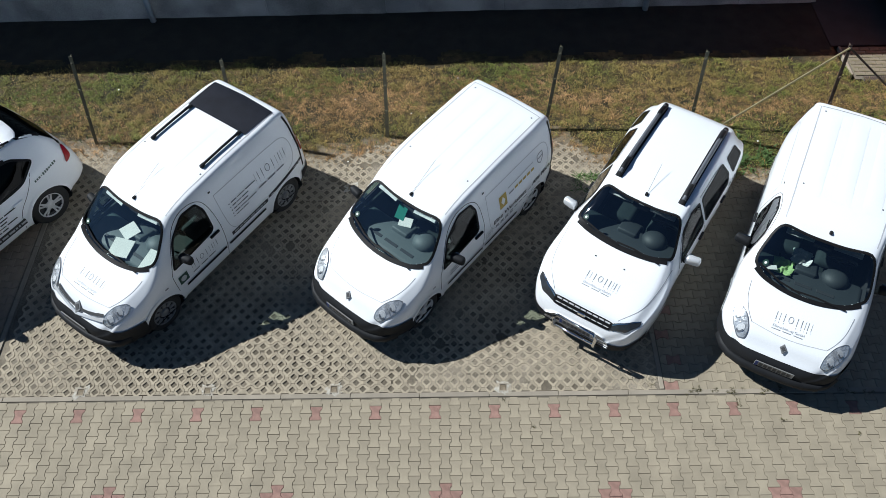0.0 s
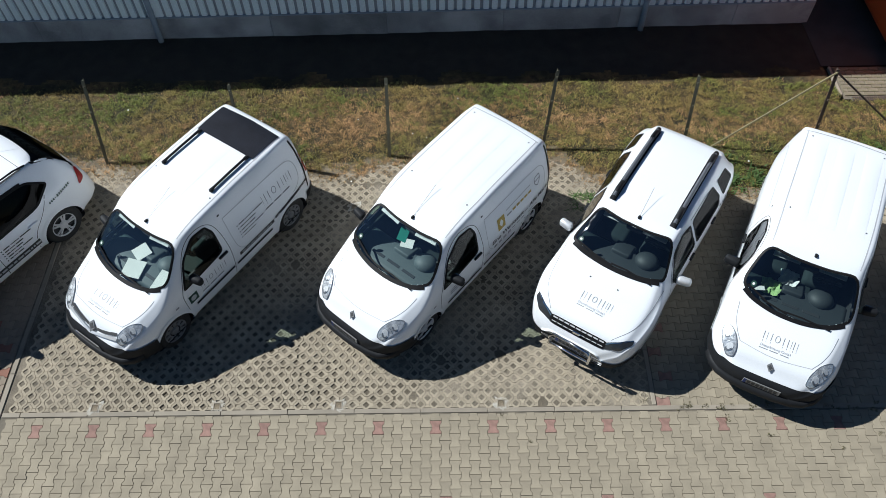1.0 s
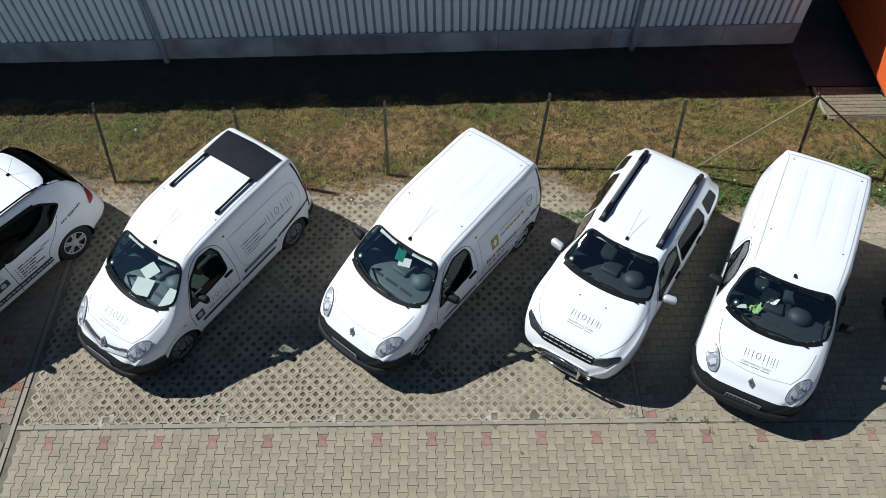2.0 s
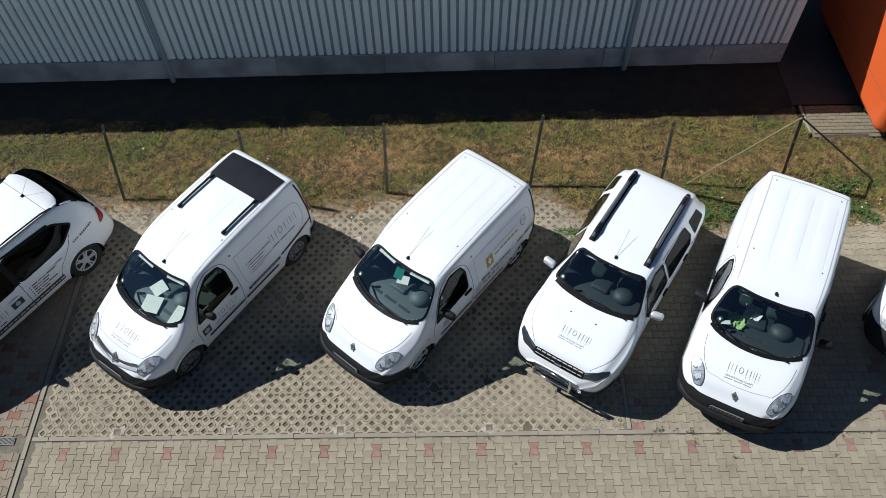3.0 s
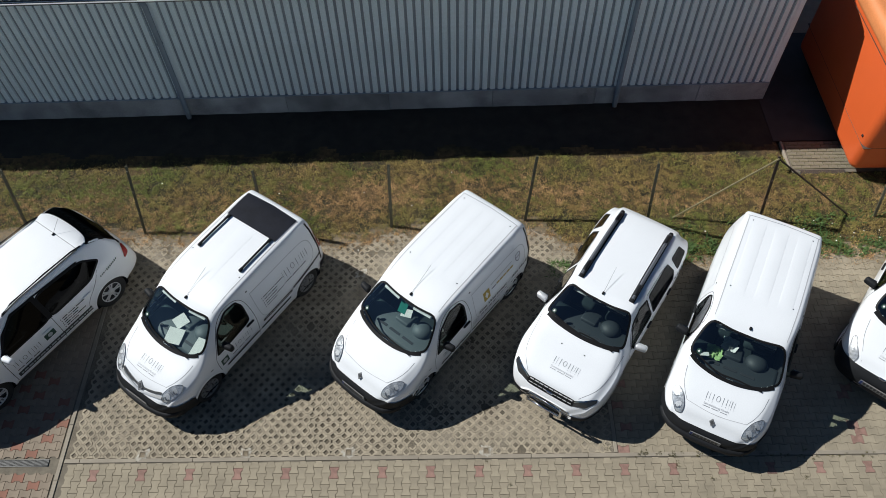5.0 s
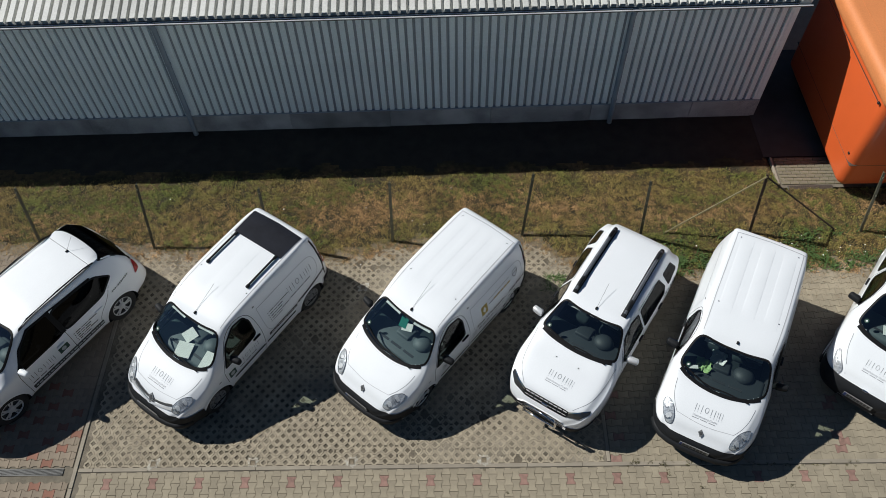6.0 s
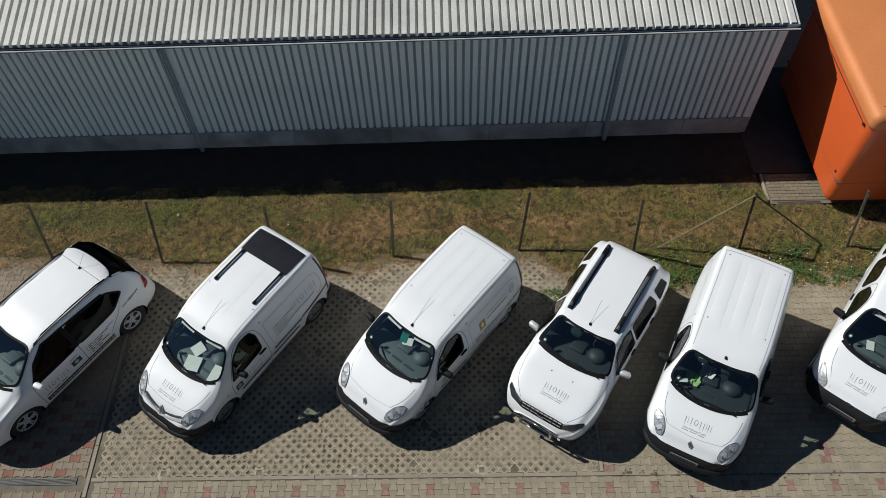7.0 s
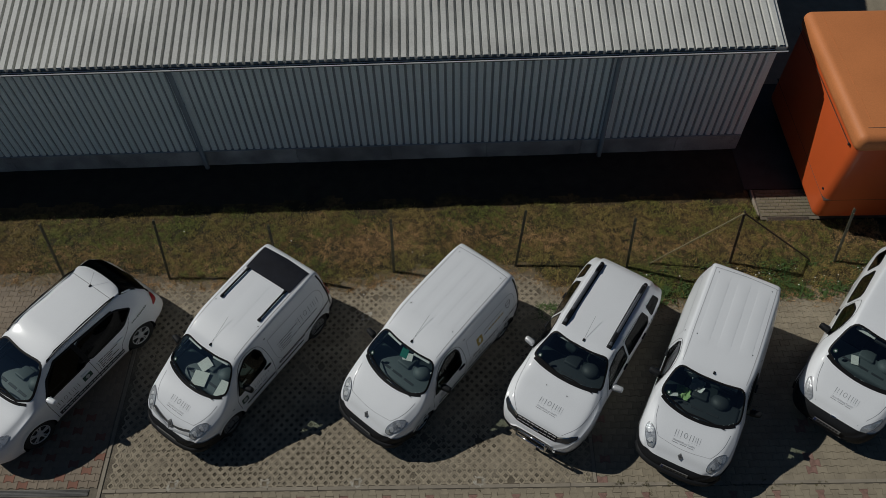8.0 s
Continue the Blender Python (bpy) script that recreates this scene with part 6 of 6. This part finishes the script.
def driveway_stones():
    plain, red, half = [], [], []
    marks = {(3 + 16 * c + dk, r) for c in range(-4, 6) for dk, r in ((0, 1), (-1, 1), (1, 1), (0, 2))}
    for k in range(-30, 84):
        x = -1.691 + 0.139 * k
        if x < -5.56 or x > 9.9:
            continue
        top = 4.27 if k % 2 == 0 else 4.37
        if k % 2 == 0:
            half.append((x, 4.4275, wobble(), 0))
        for j in range(31):
            y = top - 0.2 * j
            is_red = (j == 0 and k % 6 == 0) or (j >= 5 and (k, j - 5) in marks)
            (red if is_red else plain).append((x, y, wobble(), 0))
    plain.sort(key=lambda p: abs(p[0] - 1.0) + 2.2 * abs(p[1] - 4.1))
    singles("paver", BONE, BONE_F, plain[:250], PAVER, driveway)
    joined("pavers", BONE, BONE_F, plain[250:], PAVERS, driveway, "grey interlocking concrete pavers", "paver")
    joined("edge_pavers", HALF, HALF_F, half, PAVERS, driveway, "cut grey concrete pavers along the edging", "paver")
    singles("red_paver", BONE, BONE_F, red, REDPAVER, driveway)


driveway_stones()


SHORT, SHORT_F = prism(bone(0.1), -0.05, 0.003)


def side_stones(x0, x1, y0, y1, parent, red_rule, near, mats):
    plain, red, short = [], [], []
    rows = int((y1 - y0) / 0.139)
    count = int((x1 - x0) / 0.2)
    for j in range(rows):
        y = y0 + 0.07 + 0.139 * j
        odd = j % 2
        if odd:
            short += [(x0 + 0.05, y, wobble(), 90), (x0 + 0.2 * count - 0.05, y, wobble(), -90)]
        for i in range(count - odd):
            x = x0 + 0.1 + 0.2 * i + 0.1 * odd
            (red if red_rule(i, j) else plain).append((x, y, wobble(), 90))
    plain.sort(key=lambda p: abs(p[0] - near[0]) + abs(p[1] - near[1]))
    singles("paver", BONE, BONE_F, plain[:200], mats[0], parent)
    joined("pavers", BONE, BONE_F, plain[200:], mats[1], parent, "interlocking concrete pavers", "paver")
    joined("edge_pavers", SHORT, SHORT_F, short, mats[1], parent, "cut concrete pavers along the edging", "paver")
    singles("red_paver", BONE, BONE_F, red, mats[2], parent)


NEWER, OLDER = (PAVER, PAVERS, REDPAVER), (OLDPAVER, OLDPAVERS, OLDRED)
side_stones(4.08, 11.68, 4.55, 8.75, parking_right, lambda i, j: (i == 0 and j % 3 == 0) or (i, j) in ((20, 1), (20, 3), (21, 2), (20, 7), (21, 8)), (5.2, 5.0), NEWER)
side_stones(-9.32, -5.72, 4.60, 9.4, parking_left, lambda i, j: (i + 2 * j) % 5 == 0 and j < 12, (-6.3, 5.1), OLDER)
side_stones(-9.32, -5.72, -1.8, 4.43, parking_left, lambda i, j: (i + 2 * j) % 5 == 0, (-6.3, 4.3), OLDER)


def kerb_stones():
    def stone(x0, x1, y0, y1):
        part("kerb_stone", box_bm(x0 + 0.003, x1 - 0.003, y0, y1, -0.06, 0.004 + wobble(), bevel=0.005), KERB, kerb)
    kerb = tagged(new("kerb"), "flush concrete edging stones between the paved areas", "kerb", kind="structure")
    joints = [-5.6, -5.33] + [-4.33 + 0.985 * k for k in range(16)]
    for a, b in zip(joints, joints[1:]):
        stone(a, b, KERB_Y0 + 0.004, KERB_Y1 - 0.004)
    for k in range(8):
        stone_y = 2.2 + k
        part("kerb_stone", box_bm(-5.69, -5.62, stone_y + 0.003, stone_y + 0.997, -0.06, 0.005 + wobble(), bevel=0.005), KERB, kerb)
    for k in range(5):
        y = 4.575 + 0.9 * k
        part("kerb_stone", box_bm(4.005, 4.07, y + 0.003, y + 0.897, -0.06, 0.003 + wobble(), bevel=0.005), KERB, kerb)


kerb_stones()


MARKERS = ((-4.25, 4.63), (-2.436, 4.63), (-0.631, 4.63), (1.776, 4.63), (-0.62, 8.36))


def grid_stones():
    a = 0.2015
    m, n = 0.0725 - 0.0011, 0.02825 - 0.0011
    right = [(n, -a * 0.5), (n, -a * 0.37), (m, -a * 0.13), (m, a * 0.13), (n, a * 0.37), (n, a * 0.5)]
    outline = right + [(-x, y) for x, y in right[::-1]]
    d = 0.052
    walk_round = (0.03, 0.5, 0.97, 1.03, 1.5, 1.97)
    inner = [(q * d, (q - 1) * d) if q <= 1 else ((2 - q) * d, (q - 1) * d) for q in walk_round]
    inner += [(-x, y) for x, y in inner[::-1]]
    base, faces = prism(outline, -0.06, 0.004, inner)
    places = []
    for j in range(38):
        for i in range(49):
            for half in (0, 1):
                x, y = -2.436 + a * (i - 15 + 0.5 * half), 4.63 + a * (j + 0.5 * half)
                if x > 3.95 or y > 9.6 or any(abs(x - q) < 0.06 and abs(y - p) < 0.06 for q, p in MARKERS):
                    continue
                pick = math.sin(math.floor((x + 0.31 * math.floor(y / 0.806)) / 0.604) * 12.9898 + math.floor(y / 0.403) * 78.233) * 43758.5453
                turned = 90 if pick - math.floor(pick) < 0.3 else 0
                places.append((x, y, wobble() * 1.5 + (0.0006 if turned else 0), turned))
    places.sort(key=lambda p: (p[1] > 5.7) + abs(p[0] + 0.4) * 0.1 + 0.3 * (p[1] - 4.6))
    cut_base, cut_faces = prism([(0.055, 0.048), (n, 0.0745), (n, 0.0985), (-n, 0.0985), (-n, 0.0745), (-0.055, 0.048)], -0.06, 0.004)
    edge = [(-2.436 + a * (i - 15.5), 4.63 - a / 2, wobble(), 0) for i in range(48)]
    joined("edge_stones", cut_base, cut_faces, [p for p in edge if -5.55 < p[0] < 3.97], GRIDS, grid_bed, "cut lattice pavers along the edging", "grass paver")
    singles("grid_stone", base, faces, places[:300], GRID, grid_bed)
    joined("grid_stones", base, faces, places[300:], GRIDS, grid_bed, "concrete lattice pavers with soil-filled diamond holes", "grass paver")


grid_stones()


def bay_marker(x, y):
    thing = tagged(new("bay_marker"), "square plastic plug set in smeared white mortar", "bay marker", "bay markers")
    thing.matrix_basis = pose(x, y, 0.003)
    bm = bmesh.new()
    rim, core = [], []
    for k in range(40):
        a = 2 * math.pi * (k + 0.5) / 40
        c, s = math.cos(a), math.sin(a)
        n = noise.noise(Vector((x * 3 + c * 1.6, y + s * 1.6, 1))) + 0.6 * noise.noise(Vector((x * 3 + c * 5, y + s * 5, 4)))
        r = (0.084 + 0.055 * n) / max(abs(c), abs(s)) ** 0.85 + 0.02 * c * c
        q = 0.054 / max(abs(c), abs(s))
        rim.append(bm.verts.new((max(r, q + 0.003) * c, max(r, q + 0.003) * s, 0.0015)))
        core.append(bm.verts.new((q * c, q * s, 0.005)))
    for k in range(40):
        bm.faces.new((rim[k - 1], rim[k], core[k], core[k - 1]))
    part("mortar", bm, WHITEMARK, thing, "smeared white mortar")
    bm = bmesh.new()
    for x0, x1, y0, y1 in ((-0.055, 0.055, -0.06, -0.045), (-0.055, 0.055, 0.045, 0.06), (-0.055, -0.042, -0.045, 0.045), (0.042, 0.055, -0.045, 0.045)):
        box(bm, x0, x1, y0, y1, -0.02, 0.009)
    part("collar", bm, KERB, thing)
    part("plug", box_bm(-0.041, 0.041, -0.044, 0.044, -0.03, 0.003, bevel=0.004), SOIL, thing)


for bx, by in MARKERS:
    bay_marker(bx, by)


def drain():
    thing = tagged(new("drain_channel"), "galvanised slotted drain channel in the paving", "drain")
    thing.matrix_basis = pose(-5.87, 4.44, 0)
    for y0 in (0.0, 0.115):
        part("side_rail", box_bm(-3.4, 0, y0 + 0.004, y0 + 0.014, -0.05, 0.005), GRATE, thing)
    bm = bmesh.new()
    for k in range(170):
        box(bm, -0.02 * k - 0.012, -0.02 * k - 0.002, 0.02, 0.113, -0.02, 0.004)
    part("grate", bm, GRATE, thing, "slotted steel grate")
    part("channel", box_bm(-3.4, 0, 0.018, 0.115, -0.06, -0.045), GAP, thing)


drain()


def brick_patch():
    bed = slab("pavement_path", 8.79, 16, 10.86, 11.78, 0.012, SAND, "path of small rectangular concrete pavers beside the hall", "pavement")
    # asphalt tone carries the shade between hall and truck in its colour
    slab("pavement_lane", 8.60, 16, 11.784, 15.5, 0.045, ASPHALT, "narrow lane between the hall and the truck, coloured dark for the shade there", "pavement")
    slab("pavement_back", 8.70, 16, 15.504, 22, 0.030, PAVERS, "sunlit yard of grey concrete pavers behind the truck", "pavement")
    out = [(0.095, -0.046), (0.095, 0.046), (-0.095, 0.046), (-0.095, -0.046)]
    base, faces = prism(out, -0.04, 0.003)
    near, rest, halves = [], [], []
    for j in range(8):
        for i in range(19):
            x, y = 8.93 + 0.2 * i + (0.1 if j % 2 else 0), 11.00 + 0.1 * j
            if j % 2 and i == 0:
                halves.append((8.88, y, 0.03 + wobble(), 0))
            (near if y < 12.2 and x < 10.4 else rest).append((x, y, 0.03 + wobble(), 0))
    half_base, half_faces = prism([(0.0475, -0.0475), (0.0475, 0.0475), (-0.0475, 0.0475), (-0.0475, -0.0475)], -0.04, 0.003)
    joined("half_bricks", half_base, half_faces, halves, PATHPAVERS, bed, "cut rectangular pavers", "paver")
    singles("brick", base, faces, near, PATHPAVER, bed)
    joined("bricks", base, faces, rest, PATHPAVERS, bed, "small rectangular concrete pavers", "paver")
    step = tagged(new("edging"), "low concrete edging along the end of the brick path", "edging", kind="structure")
    scraper = tagged(new("boot_scraper"), "brown rusted steel grating lying at the end of the brick path", "grating")
    scraper.matrix_basis = pose(8.94, 10.79, 0.0)
    part("frame", box_bm(0.0, 1.02, 0.0, 0.13, -0.03, 0.022, bevel=0.004), GRATE, scraper)
    for k in range(24):
        part("slat", box_bm(0.02 + 0.0415 * k, 0.04 + 0.0415 * k, 0.008, 0.122, 0.02, 0.036), RUST, scraper)
    part("kerb_stone", box_bm(8.74, 8.79, 10.97, 11.78, -0.05, 0.035, bevel=0.008), KERB, step)


brick_patch()
